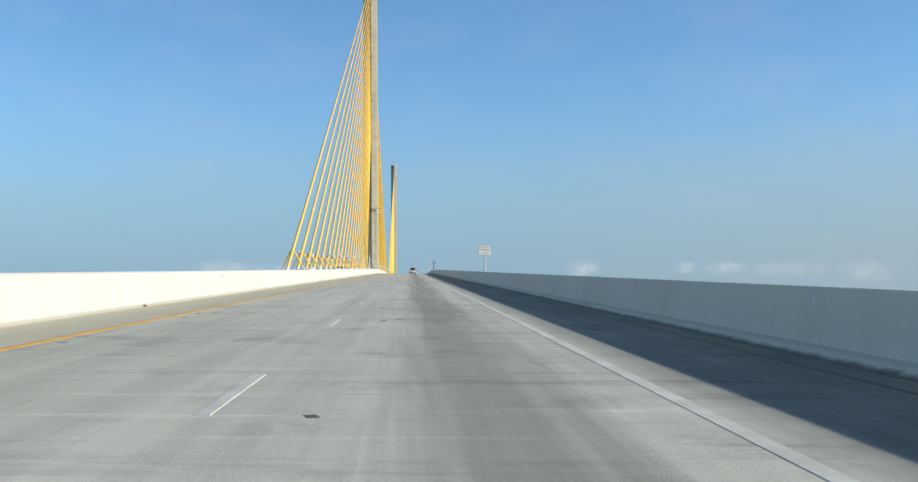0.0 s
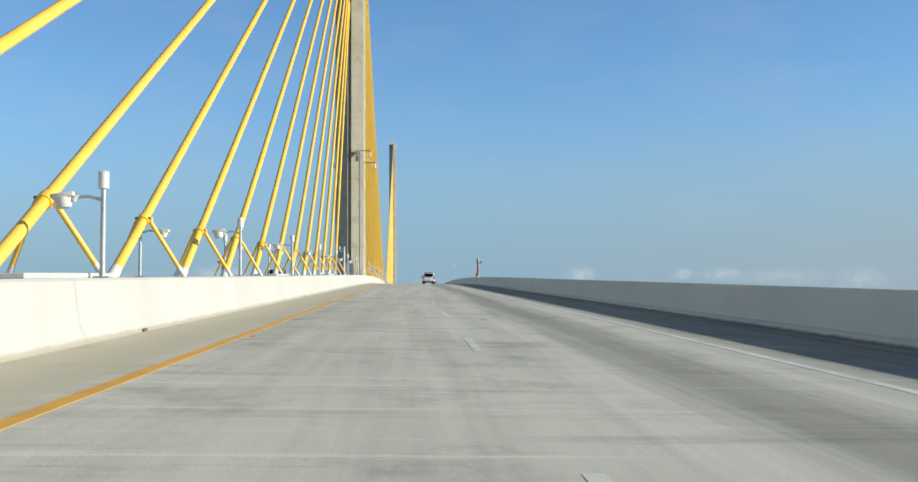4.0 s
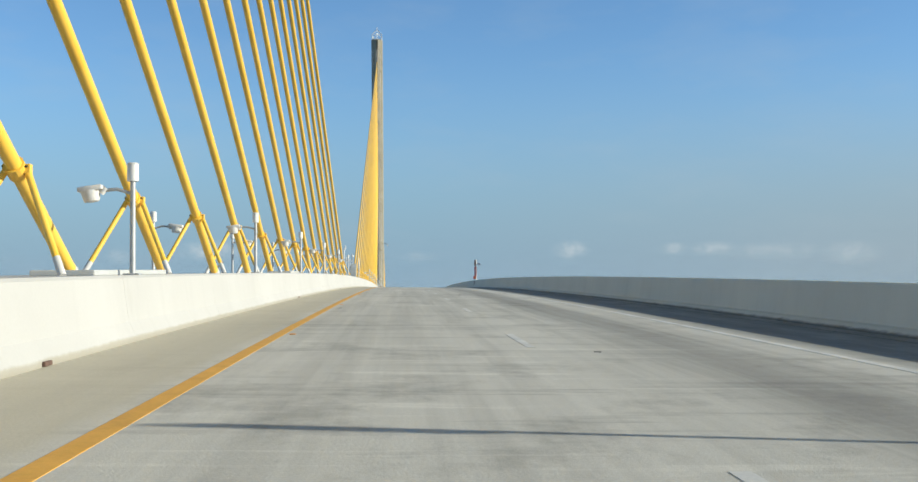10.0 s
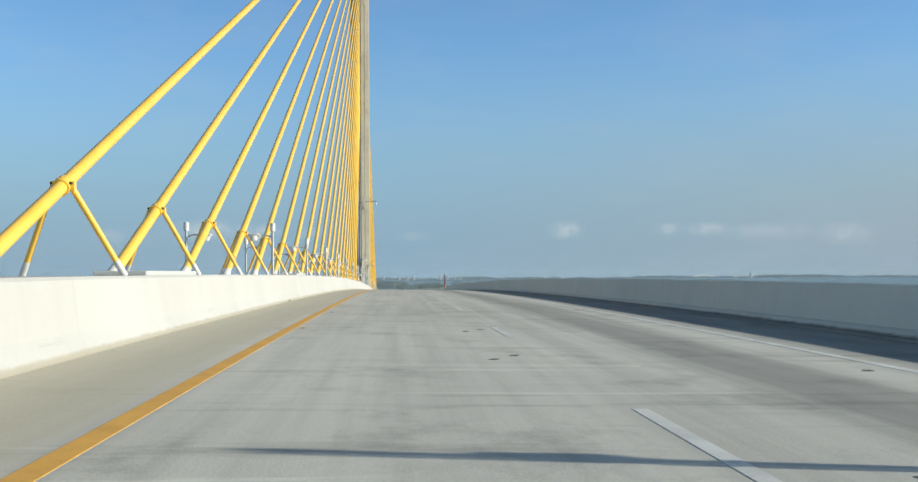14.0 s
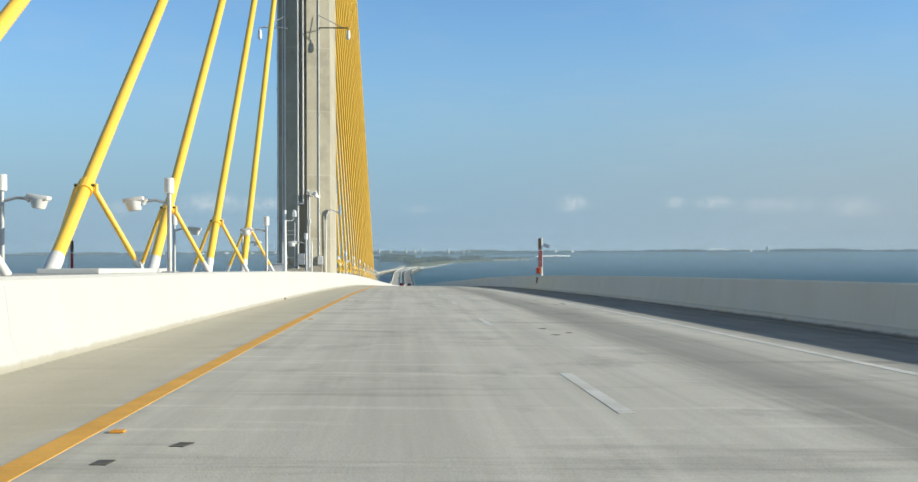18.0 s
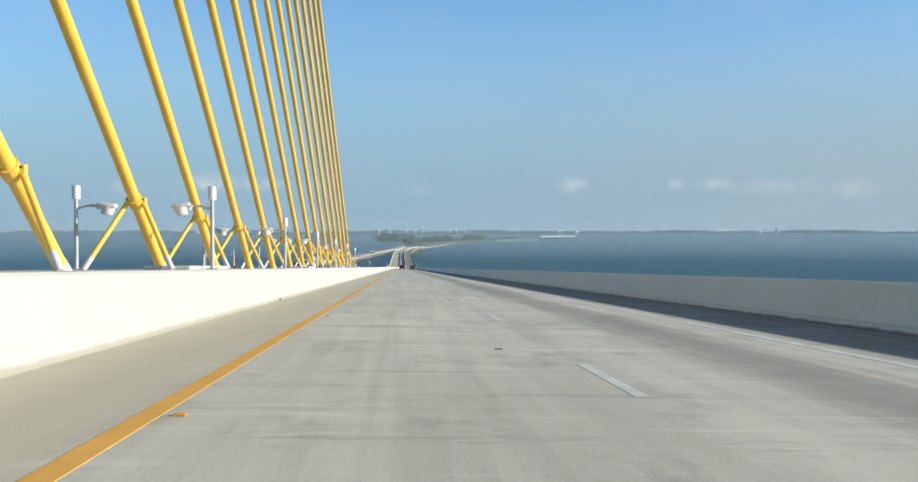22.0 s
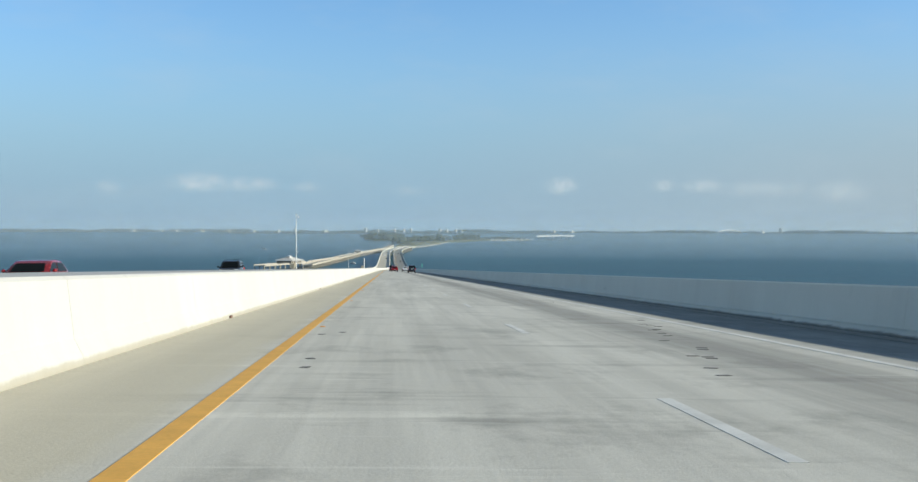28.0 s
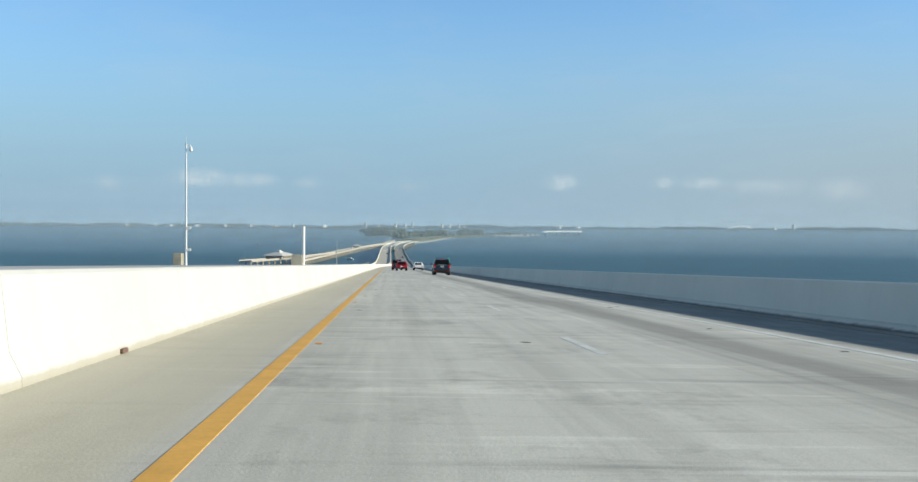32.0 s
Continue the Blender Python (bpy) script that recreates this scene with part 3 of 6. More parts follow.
def build_stay(y_pylon, sign, k):
    """One inclined stay: painted pipe, pale sleeve at its foot, a clamp and two struts down to the median."""
    first_foot, pitch = FIRST[(y_pylon, sign)]
    foot = first_foot + pitch * k
    yf = y_pylon + sign * foot
    zf, zt = road(yf) + HM, road(y_pylon) + SADDLE_0 + SADDLE_STEP * k
    at = 2.4
    a, b = Vector((0, yf, zf - 0.1)), Vector((SHIFT * 0.8, y_pylon + sign * at, zt))
    way = (b - a).normalized()
    label = "long inclined yellow-painted steel stay pipe" if k > 9 else "steep yellow-painted steel stay pipe beside the pylon"
    ob = thing("cable_stay", Matrix.Translation((0, yf, zf)), label, "cable stay", "stays of the bridge")
    o = Vector((0, yf, zf))
    bm = tube(bmesh.new(), a - o, b - o, 0.113, sides=16)
    part("pipe", bm, YELLOW, ob, smooth=True)
    bm = tube(bmesh.new(), a - o, a - o + way * (0.62 if sign < 0 else 0.44), 0.135, 0.125, 16)
    part("sleeve", bm, SLEEVE, ob, "pale grey anchor sleeve", True)
    rise = 2.36 - HM
    c = a + way * ((rise + 0.1) / way.z) - o
    bm = tube(bmesh.new(), c - way * 0.13, c + way * 0.13, 0.145, sides=16)
    for s in (-1, 1):
        box(bm, s * 0.13 - 0.05, s * 0.13 + 0.08, c.y - 0.06, c.y + 0.06, c.z - 0.07, c.z + 0.07, 0.01)
    clamp = part("clamp", bm, YELLOW, ob, "bolted collar")
    for s in (-1, 1):
        part("bolt", box(bmesh.new(), s * 0.145 - 0.03, s * 0.145 + 0.03, c.y - 0.085, c.y + 0.085, c.z + 0.02, c.z + 0.05), DARK, clamp, "dark steel bolt")
    for s in (-1, 1):
        base = Vector((s * 0.84, c.y - sign * 0.65, road(yf + c.y - sign * 0.65) + HM - zf))
        top = Vector((s * 0.16, c.y, c.z - 0.04))
        leg = (top - base).normalized()
        strut = part("strut", tube(bmesh.new(), base + leg * 0.28, top, 0.052, sides=10), YELLOW, ob, smooth=True)
        part("strut_foot", tube(bmesh.new(), base, base + leg * 0.3, 0.058, sides=10), SLEEVE, strut, "pale grey sleeve", True)
    return ob


for yp in PYLONS:
    for sgn in (-1, 1):
        for k in range(21):
            build_stay(yp, sgn, k)

# ---- water ----
def build_water():
    """The bay as one sheet that climbs a little at its rim, so that its edge lies at the hazy horizon."""
    rings = [0, 150, 300, 500, 800, 1200, 1700, 2000] + [2000 + 150 * k for k in range(1, 20)]
    n, verts, faces = 72, [], []
    for r in rings:
        z = 28.0 * (max(0.0, r - 2000) / 2850.0) ** 2
        verts += [(r * math.sin(2 * math.pi * i / n), 500 + r * math.cos(2 * math.pi * i / n), z) for i in range(n)]
    for j in range(len(rings) - 1):
        for i in range(n):
            faces.append((j * n + i, j * n + (i + 1) % n, (j + 1) * n + (i + 1) % n, (j + 1) * n + i))
    return tagged(new("water", mesh_of("water", verts, faces, WATER, True)), "choppy blue bay water reaching the hazy horizon", "water", kind="structure")


build_water()

# ---- more materials ----
GREY = surface("grey_cabinet_paint", (0.54, 0.55, 0.53), (0.62, 0.63, 0.61), 3.0, 0.5, 0.0, 0.05)
RUBBER = surface("black_rubber", (0.015, 0.015, 0.015), (0.03, 0.03, 0.03), 9.0, 0.8)
PLASTIC = surface("black_trim", (0.012, 0.012, 0.013), (0.022, 0.022, 0.023), 6.0, 0.6, 0.0, 0.1, Specular_IOR_Level=0.2)
RED = surface("red_box_paint", (0.42, 0.02, 0.015), (0.55, 0.035, 0.02), 5.0, 0.5)
MAROON = surface("maroon_sign_sheet", (0.26, 0.02, 0.03), (0.33, 0.03, 0.04), 5.0, 0.5)
ORANGE = surface("amber_label", (0.75, 0.30, 0.02), (0.85, 0.38, 0.03), 5.0, 0.5)
SHEET = surface("white_sign_sheet", (0.82, 0.83, 0.82), (0.86, 0.87, 0.86), 3.0, 0.4, 0.0, 0.03)
INK = surface("black_sign_ink", (0.04, 0.04, 0.04), (0.08, 0.08, 0.08), 5.0, 0.5)
RUST = surface("rusty_plate", (0.10, 0.06, 0.045), (0.17, 0.10, 0.075), 12.0, 0.85)
SOLAR = surface("solar_cells", (0.10, 0.14, 0.22), (0.16, 0.20, 0.28), 8.0, 0.25)
CAR_WHITE = paint("white_car_paint", (0.83, 0.835, 0.83), (0.87, 0.875, 0.87), 0.4, 0.0, Coat_Weight=0.2)
CAR_RED = paint("red_car_paint", (0.30, 0.012, 0.015), (0.36, 0.016, 0.02), 0.25, 0.2, Coat_Weight=0.7)
CAR_BLACK = paint("black_car_paint", (0.010, 0.010, 0.012), (0.018, 0.018, 0.02), 0.2, 0.1, Coat_Weight=0.7)
TINT = paint("tinted_glass", (0.006, 0.008, 0.009), (0.01, 0.012, 0.013), 0.06, 0.0, Specular_IOR_Level=0.06)
LENS = surface("red_lamp_lens", (0.42, 0.006, 0.008), (0.56, 0.010, 0.012), 9.0, 0.22, 0.0, 0.05, Specular_IOR_Level=0.15)
CLEAR = surface("clear_lamp_lens", (0.55, 0.55, 0.53), (0.68, 0.68, 0.66), 9.0, 0.2)
ALLOY = surface("alloy_wheel", (0.40, 0.40, 0.41), (0.52, 0.52, 0.53), 5.0, 0.35, 0.7)
CHROME = paint("satin_chrome", (0.34, 0.35, 0.36), (0.42, 0.43, 0.44), 0.18, 1.0)
PIERC = surface("pier_concrete", (0.36, 0.33, 0.28), (0.47, 0.44, 0.38), 0.3, 0.85, 0.0, 0.2, 4.0)
ROOF = surface("pale_roof", (0.50, 0.49, 0.46), (0.60, 0.59, 0.56), 0.5, 0.7)
SAND = surface("sand", (0.44, 0.39, 0.29), (0.56, 0.51, 0.40), 0.02, 0.9, 0.0, 0.3, 0.5)
SCRUB = surface("dune_scrub", (0.10, 0.115, 0.055), (0.20, 0.20, 0.11), 0.015, 0.9, 0.0, 0.4, 0.4)
LEAF = surface("mangrove_leaves", (0.045, 0.065, 0.045), (0.075, 0.095, 0.065), 0.05, 0.7, 0.0, 0.5, 0.8)
# the blue-grey of distance haze is put into this land's base colour
FARLAND = surface("haze_tinted_shore", (0.09, 0.125, 0.145), (0.14, 0.175, 0.185), 0.006, 0.9, 0.0, 0.2, 0.1)
FARWHITE = surface("distant_white_walls", (0.55, 0.55, 0.54), (0.68, 0.68, 0.66), 0.05, 0.8, 0.0, 0.1, 0.5)
FARTOWER = surface("hazy_white_walls", (0.46, 0.47, 0.46), (0.56, 0.57, 0.55), 0.05, 0.8, 0.0, 0.1, 0.5)
FARBRIGHT = surface("sunlit_far_concrete", (0.76, 0.76, 0.74), (0.82, 0.82, 0.80), 0.05, 0.8, 0.0, 0.1, 0.5)
GREEN = surface("green_marker_sheet", (0.10, 0.42, 0.33), (0.14, 0.50, 0.40), 5.0, 0.5)
SEAL = surface("joint_seal", (0.06, 0.058, 0.052), (0.13, 0.125, 0.11), 6.0, 0.8)


def tilt(y):
    return math.atan2(road(y + 2) - road(y - 2), 4.0)


def ground(x, y):
    """Height of the carriageway's surface, with its crossfall."""
    return road(y) + fall(x)


# ---- markings and road details ----
def flat_piece(name, sx, sy, material, thick=0.012):
    bm = box(bmesh.new(), -sx / 2, sx / 2, -sy / 2, sy / 2, -thick, 0.0)
    me = bpy.data.meshes.new(name)
    bm.to_mesh(me)
    bm.free()
    me.materials.append(material)
    return me


def lay(me, name, x, y, parent, lift=0.006, turn=0.0):
    ob = new(name, me)
    ob.parent = parent
    ob.matrix_world = Matrix.Translation((x, y, ground(x, y) + lift)) @ Matrix.Rotation(tilt(y), 4, "X") @ Matrix.Rotation(turn, 4, "Z")
    return ob


dash_me = flat_piece("lane_dash", 0.12, 3.05, LINE_W)
for side, tag in ((1, "northbound"), (-1, "southbound")):
    holder = tagged(new("lane_line_" + tag), "worn white dashed line between the two lanes", "road marking", kind="structure")
    y = -292.0
    while y < 1000.0:
        lay(dash_me, "lane_dash", side * 7.13, y, holder, 0.004)
        y += 12.19
rng = random.Random(4)
# raised reflective markers along the lane line and beside the yellow line, and scars where some were torn out
stud_bm = box(bmesh.new(), -0.045, 0.045, -0.04, 0.04, 0.0, 0.014, 0.006)
stud_me = bpy.data.meshes.new("road_stud")
stud_bm.to_mesh(stud_me)
stud_bm.free()
stud_me.materials.append(ORANGE)
scar_me = flat_piece("patch_scar", 0.09, 0.15, SEAL, 0.01)
studs = tagged(new("road_studs"), "small amber raised road studs beside the yellow line", "road stud", kind="structure")
scars = tagged(new("deck_scars"), "dark repaired scars in the worn concrete deck", "road patch", kind="structure")
for i in range(70):
    y = -290 + 15.2 * i
    lay(stud_me, "road_stud", 3.72, y, studs, 0.002)
for i in range(150):
    y = rng.uniform(-260, 900)
    x = rng.choice([3.9, 6.4, 8.0, 10.2, 10.45]) + rng.uniform(-0.12, 0.12)
    lay(scar_me, "patch_scar", x, y, scars, 0.004, rng.uniform(-0.5, 0.5))
    if rng.random() < 0.4:
        lay(scar_me, "patch_scar", x + 0.3, y + 0.6, scars, 0.004, rng.uniform(-0.5, 0.5))
for i in range(16):
    lay(scar_me, "patch_scar", 8.3 + 0.13 * i + rng.uniform(-0.2, 0.2), 614.0 + 0.75 * i + rng.uniform(-1.0, 1.0), scars, 0.004, rng.uniform(-0.4, 0.4) + 1.4)
line("gutter_joint_northbound", 13.0, 0.035, NEAR[0], 895.0, SEAL, 1, "dark joint along the gutter of the outer shoulder")
# dirt and weeds gathered at the foot of the outer parapet
def dirt_clump(x, y, size, seed):
    rg = random.Random(seed)
    bm = bmesh.new()
    for _ in range(9):
        r = size * rg.uniform(0.12, 0.3)
        bmesh.ops.create_icosphere(bm, subdivisions=1, radius=r, matrix=Matrix.Translation((rg.gauss(0, 0.03), rg.gauss(0, size * 0.8), r * 0.4)) @ Matrix.Diagonal((0.7, rg.uniform(1.0, 2.2), rg.uniform(0.5, 1.1), 1)))
    ob = part("dirt_clump", bm, SEAL)
    ob.matrix_world = Matrix.Translation((x, y, ground(x, y) + 0.0)) @ Matrix.Rotation(tilt(y), 4, "X")
    return tagged(ob, "dark clump of dirt and weeds at the parapet foot", "dirt", "parapet dirt")


for i in range(26):
    yy = rng.choice((-155, -150, -8, -5.5, 40, 120, 210, 300, 420, 500, 610, 690)) + rng.uniform(-5, 5)
    dirt_clump(13.52 + rng.uniform(-0.1, 0.05), yy, rng.uniform(0.10, 0.24), 60 + i)
# scuppers at the foot of the median
scupper_bm = box(bmesh.new(), -0.03, 0.02, -0.12, 0.12, 0.0, 0.05, 0.008)
scupper_me = bpy.data.meshes.new("scupper")
scupper_bm.to_mesh(scupper_me)
scupper_bm.free()
scupper_me.materials.append(RUST)
for i in range(36):
    y = -282 + 29.25 * i
    ob = new("scupper", scupper_me)
    ob.matrix_world = Matrix.Translation((1.76, y, road(y) + 0.005)) @ Matrix.Rotation(tilt(y), 4, "X")
    tagged(ob, "dark drain slot at the foot of the median barrier", "drain", "median drains")

# ---- slabs lying on the median between the stays ----
slab_bm = box(bmesh.new(), 0.25, 1.15, -2.4, 2.4, 0.0, 0.085, 0.02)
slab_proto = part("cover_slab", slab_bm, GREY)
tagged(slab_proto, "pale flat concrete cover slab lying on the median", "cover slab", "median cover slabs")
first = True
for yp in PYLONS:
    for sgn in (-1, 1):
        for k in (2.85, 6.9, 10.85, 14.85, 18.95):
            y = yp + sgn * (FIRST[(yp, sgn)][0] + FIRST[(yp, sgn)][1] * k)
            m = Matrix.Translation((0, y, road(y) + HM - 0.004)) @ Matrix.Rotation(tilt(y), 4, "X")
            if first:
                slab_proto.matrix_world, first = m, False
            else:
                copy_thing(slab_proto, m)


# ---- floodlights on the median ----
def build_flood(m):
    ob = thing("floodlight_pole", m, "grey steel pole with a white canister and a floodlight", "floodlight", "stay floodlights")
    part("pole", tube(bmesh.new(), (0, 0, 0), (0, 0, 1.44), 0.046, 0.04, 12), GALV, ob, smooth=True)
    part("base_plate", box(bmesh.new(), -0.12, 0.12, -0.12, 0.12, 0, 0.025, 0.006), GALV, ob)
    bm = tube(bmesh.new(), (0, 0, 1.42), (0, 0, 1.68), 0.086, sides=18)
    tube(bm, (0, 0, 1.68), (0, 0, 1.70), 0.092, 0.07, 18)
    part("canister", bm, WHITE, ob, "white cylindrical ballast housing", True)
    bm = pipe(bmesh.new(), [(-0.03, 0, 1.24), (-0.24, 0, 1.30), (-0.44, 0, 1.28)], 0.026)
    part("arm", bm, GALV, ob, smooth=True)
    bm = bmesh.new()
    box(bm, -0.20, 0.17, -0.13, 0.13, 0.0, 0.08, 0.025)
    tube(bm, (-0.03, 0, -0.15), (-0.03, 0, 0.01), 0.115, 0.15, 18)
    tube(bm, (0.12, 0, -0.05), (0.2, 0, 0.03), 0.05, sides=10)
    lamp = part("lamp_head", bm, SLEEVE, ob, "pale aluminium floodlight housing", True)
    lamp.matrix_local = Matrix.Translation((-0.60, 0.0, 1.27)) @ Matrix.Rotation(radians(-8), 4, "Y")
    bm = tube(bmesh.new(), (-0.03, 0, -0.158), (-0.03, 0, -0.15), 0.10, sides=16)
    part("lamp_glass", bm, CLEAR, lamp, "clear flat lamp glass")
    return ob


flood = None
for yp in PYLONS:
    far = yp > 100
    for sgn, start_r, start_l, step in ((-1, 18.34 if far else 17.83, 19.15 if far else 18.68, 14.61), (1, 17.97 if far else 18.15, 17.7 if far else 17.3, 14.61)):
        for side, start in ((1, start_r), (-1, start_l)):
            for n in range(11):
                off = start + step * n
                if off > 156:
                    continue
                y = yp + sgn * off
                m = Matrix.Translation((1.36 if side > 0 else -1.3, y, road(y) + HM)) @ Matrix.Rotation(0.0 if side > 0 else math.pi, 4, "Z")
                if flood is None:
                    flood = build_flood(m)
                else:
                    copy_thing(flood, m)


# ---- emergency call boxes ----
def build_call_box(m):
    ob = thing("emergency_call_box", m, "red emergency call box on a white post with solar panel", "call box", "emergency call boxes")
    part("post", tube(bmesh.new(), (0, 0, 0), (0, 0, 1.84), 0.05, sides=14), WHITE, ob, smooth=True)
    part("red_box", box(bmesh.new(), -0.26, -0.03, -0.10, 0.13, 0.10, 0.40, 0.02), RED, ob, "red call box with an amber label")
    bm = box(bmesh.new(), -0.12, -0.045, -0.106, -0.10, 0.13, 0.37)
    lab = part("label_plate", bm, ORANGE, ob, "amber label plate")
    bm = bmesh.new()
    for z in (0.18, 0.24, 0.31):
        box(bm, -0.105, -0.06, -0.109, -0.106, z - 0.015, z + 0.015)
    part("label_marks", bm, INK, lab)
    panel = part("sign_panel", box(bmesh.new(), -0.16, 0.03, -0.085, -0.06, 0.42, 1.22, 0.006), MAROON, ob, "tall maroon sign panel")
    bm = bmesh.new()
    for i in range(8):
        w = (0.055, 0.03, 0.06, 0.04, 0.05, 0.03, 0.055, 0.04)[i]
        box(bm, -0.065 - w, -0.065 + w, -0.089, -0.085, 0.508 + 0.088 * i, 0.524 + 0.088 * i)
    part("sign_lines", bm, SHEET, panel, "pale lettering too small to read")
    part("upper_panel", box(bmesh.new(), -0.17, -0.03, -0.075, -0.055, 1.27, 1.82, 0.005), RUST, ob, "dark brown upper sign panel")
    bm = bmesh.new()
    for z in (1.245, 0.41):
        box(bm, -0.17, 0.06, -0.06, 0.0, z - 0.015, z + 0.015)
    part("bracket", bm, WHITE, ob)
    bm = pipe(bmesh.new(), [(0.03, 0, 1.50), (0.14, 0, 1.50), (0.2, 0, 1.42)], 0.02)
    part("panel_arm", bm, WHITE, ob)
    bm = box(bmesh.new(), -0.15, 0.15, -0.11, 0.11, -0.012, 0.012, 0.004)
    sol = part("solar_panel", bm, SOLAR, ob, "small dark blue solar panel")
    sol.matrix_local = Matrix.Translation((0.25, -0.02, 1.46)) @ Matrix.Rotation(radians(22), 4, "Y") @ Matrix.Rotation(radians(42), 4, "X")
    part("panel_rim", box(bmesh.new(), -0.16, 0.16, -0.12, 0.12, -0.02, -0.012), WHITE, sol)
    part("post_cap", tube(bmesh.new(), (0, 0, 1.84), (0, 0, 1.90), 0.03, 0.02), WHITE, ob)
    return ob


XO = OUT_TOP
box_1 = None
for y in (-2.4, 181.4, 363.0, 548.0):
    for side in (1, -1):
        if y > 400 and side > 0:
            continue
        m = Matrix.Translation((side * XO, y, ground(XO, y) + HB)) @ Matrix.Rotation(radians(0 if side > 0 else 180), 4, "Z") @ Matrix.Scale(1.11, 4)
        if box_1 is None:
            box_1 = build_call_box(m)
        else:
            copy_thing(box_1, m)
plate_bm = box(bmesh.new(), -0.012, 0.012, -0.34, 0.34, -0.20, 0.20, 0.004)
plate = tagged(part("parapet_plate", plate_bm, RUST), "rusty brown steel plate bolted to the parapet face", "plate", "parapet plates")
for i, y in enumerate((-1.3, 182.5, 364.1)):
    m = Matrix.Translation((13.885, y, ground(XO, y) + 0.58)) @ Matrix.Rotation(radians(8), 4, "Y")
    if i:
        copy_thing(plate, m)
    else:
        plate.matrix_world = m
small_plate = tagged(part("junction_plate", box(bmesh.new(), -0.012, 0.012, -0.11, 0.11, -0.07, 0.07, 0.004), GREY), "small grey junction plate on the parapet face", "plate")
small_plate.matrix_world = Matrix.Translation((13.915, -238.3, ground(XO, -238.3) + 0.70)) @ Matrix.Rotation(radians(8), 4, "Y")


# ---- signs ----
def words(text, size, material, parent, m):
    cu = bpy.data.curves.new("lettering", "FONT")
    cu.body, cu.size, cu.align_x, cu.align_y, cu.extrude, cu.space_character = text, size, "CENTER", "CENTER", 0.002, 1.08
    tmp = new("lettering_curve", cu)
    me = bpy.data.meshes.new_from_object(tmp.evaluated_get(bpy.context.evaluated_depsgraph_get()))
    bpy.data.objects.remove(tmp)
    me.materials.clear()
    me.materials.append(material)
    ob = new("lettering", me)
    ob.parent = parent
    ob.matrix_local = m
    return ob


def build_sign(m, w, h, height, label, lines, bars=()):
    ob = thing("road_sign", m, label, "road sign")
    part("post", tube(bmesh.new(), (0, 0.05, 0), (0, 0.05, height + h * 0.8), 0.045, sides=12), GALV, ob, smooth=True)
    p = part("panel", box(bmesh.new(), -w / 2, w / 2, -0.012, 0.008, height, height + h, 0.004), SHEET, ob, "white reflective sheet with a black rim")
    bm = bmesh.new()
    for a, b, c, d in ((-1, 1, 0.965, 0.985), (-1, 1, 0.015, 0.035)):
        box(bm, a * w * 0.485, b * w * 0.485, -0.016, -0.012, height + c * h, height + d * h)
    for s in (-1, 1):
        box(bm, s * w * 0.478 - 0.008, s * w * 0.478 + 0.008, -0.016, -0.012, height + 0.02 * h, height + 0.98 * h)
    part("rim", bm, INK, p)
    for (text, size, fz) in lines:
        words(text, size, INK, p, Matrix.Translation((0, -0.014, height + fz * h)) @ Matrix.Rotation(radians(90), 4, "X"))
    if bars:
        bm = bmesh.new()
        for fz, fw in bars:
            box(bm, -w * fw / 2, w * fw / 2, -0.016, -0.012, height + (fz - 0.03) * h, height + (fz + 0.03) * h)
        part("text_bars", bm, INK, p)
    part("bracket", box(bmesh.new(), -w * 0.3, w * 0.3, 0.008, 0.035, height + 0.3 * h, height + 0.36 * h), GALV, ob)
    return ob


build_sign(Matrix.Translation((XO, -172.2, ground(XO, -172.2) + HB)) @ Matrix.Rotation(radians(10), 4, "Z"), 0.97, 0.73, 1.20, "white rectangular road sign reading emergency stopping only", (("EMERGENCY", 0.140, 0.79), ("STOPPING", 0.160, 0.50), ("ONLY", 0.160, 0.21)))
BARS = ((0.86, 0.35), (0.68, 0.7), (0.52, 0.25), (0.37, 0.75), (0.2, 0.7))
build_sign(Matrix.Translation((XO, 63.0, ground(XO, 63.0) + HB)) @ Matrix.Rotation(radians(9), 4, "Z"), 0.54, 0.76, 1.80, "small white rule sign with five short lines on a steel post", (), BARS)
for y in (62.5, 529.0):
    build_sign(Matrix.Translation((-XO, y, ground(XO, y) + HB)) @ Matrix.Rotation(math.pi, 4, "Z"), 0.50, 0.62, 1.35, "small rule sign for oncoming traffic, its grey back showing", (), BARS)
mk = thing("mile_marker", Matrix.Translation((XO, 905.0, ground(XO, 905) + HB)), "small green marker plate on a short post", "marker")
part("post", tube(bmesh.new(), (0, 0, 0), (0, 0, 1.3), 0.03), GALV, mk)
part("plate", box(bmesh.new(), -0.16, 0.16, -0.03, -0.02, 0.5, 1.4, 0.004), GREEN, mk, "green reflective plate")


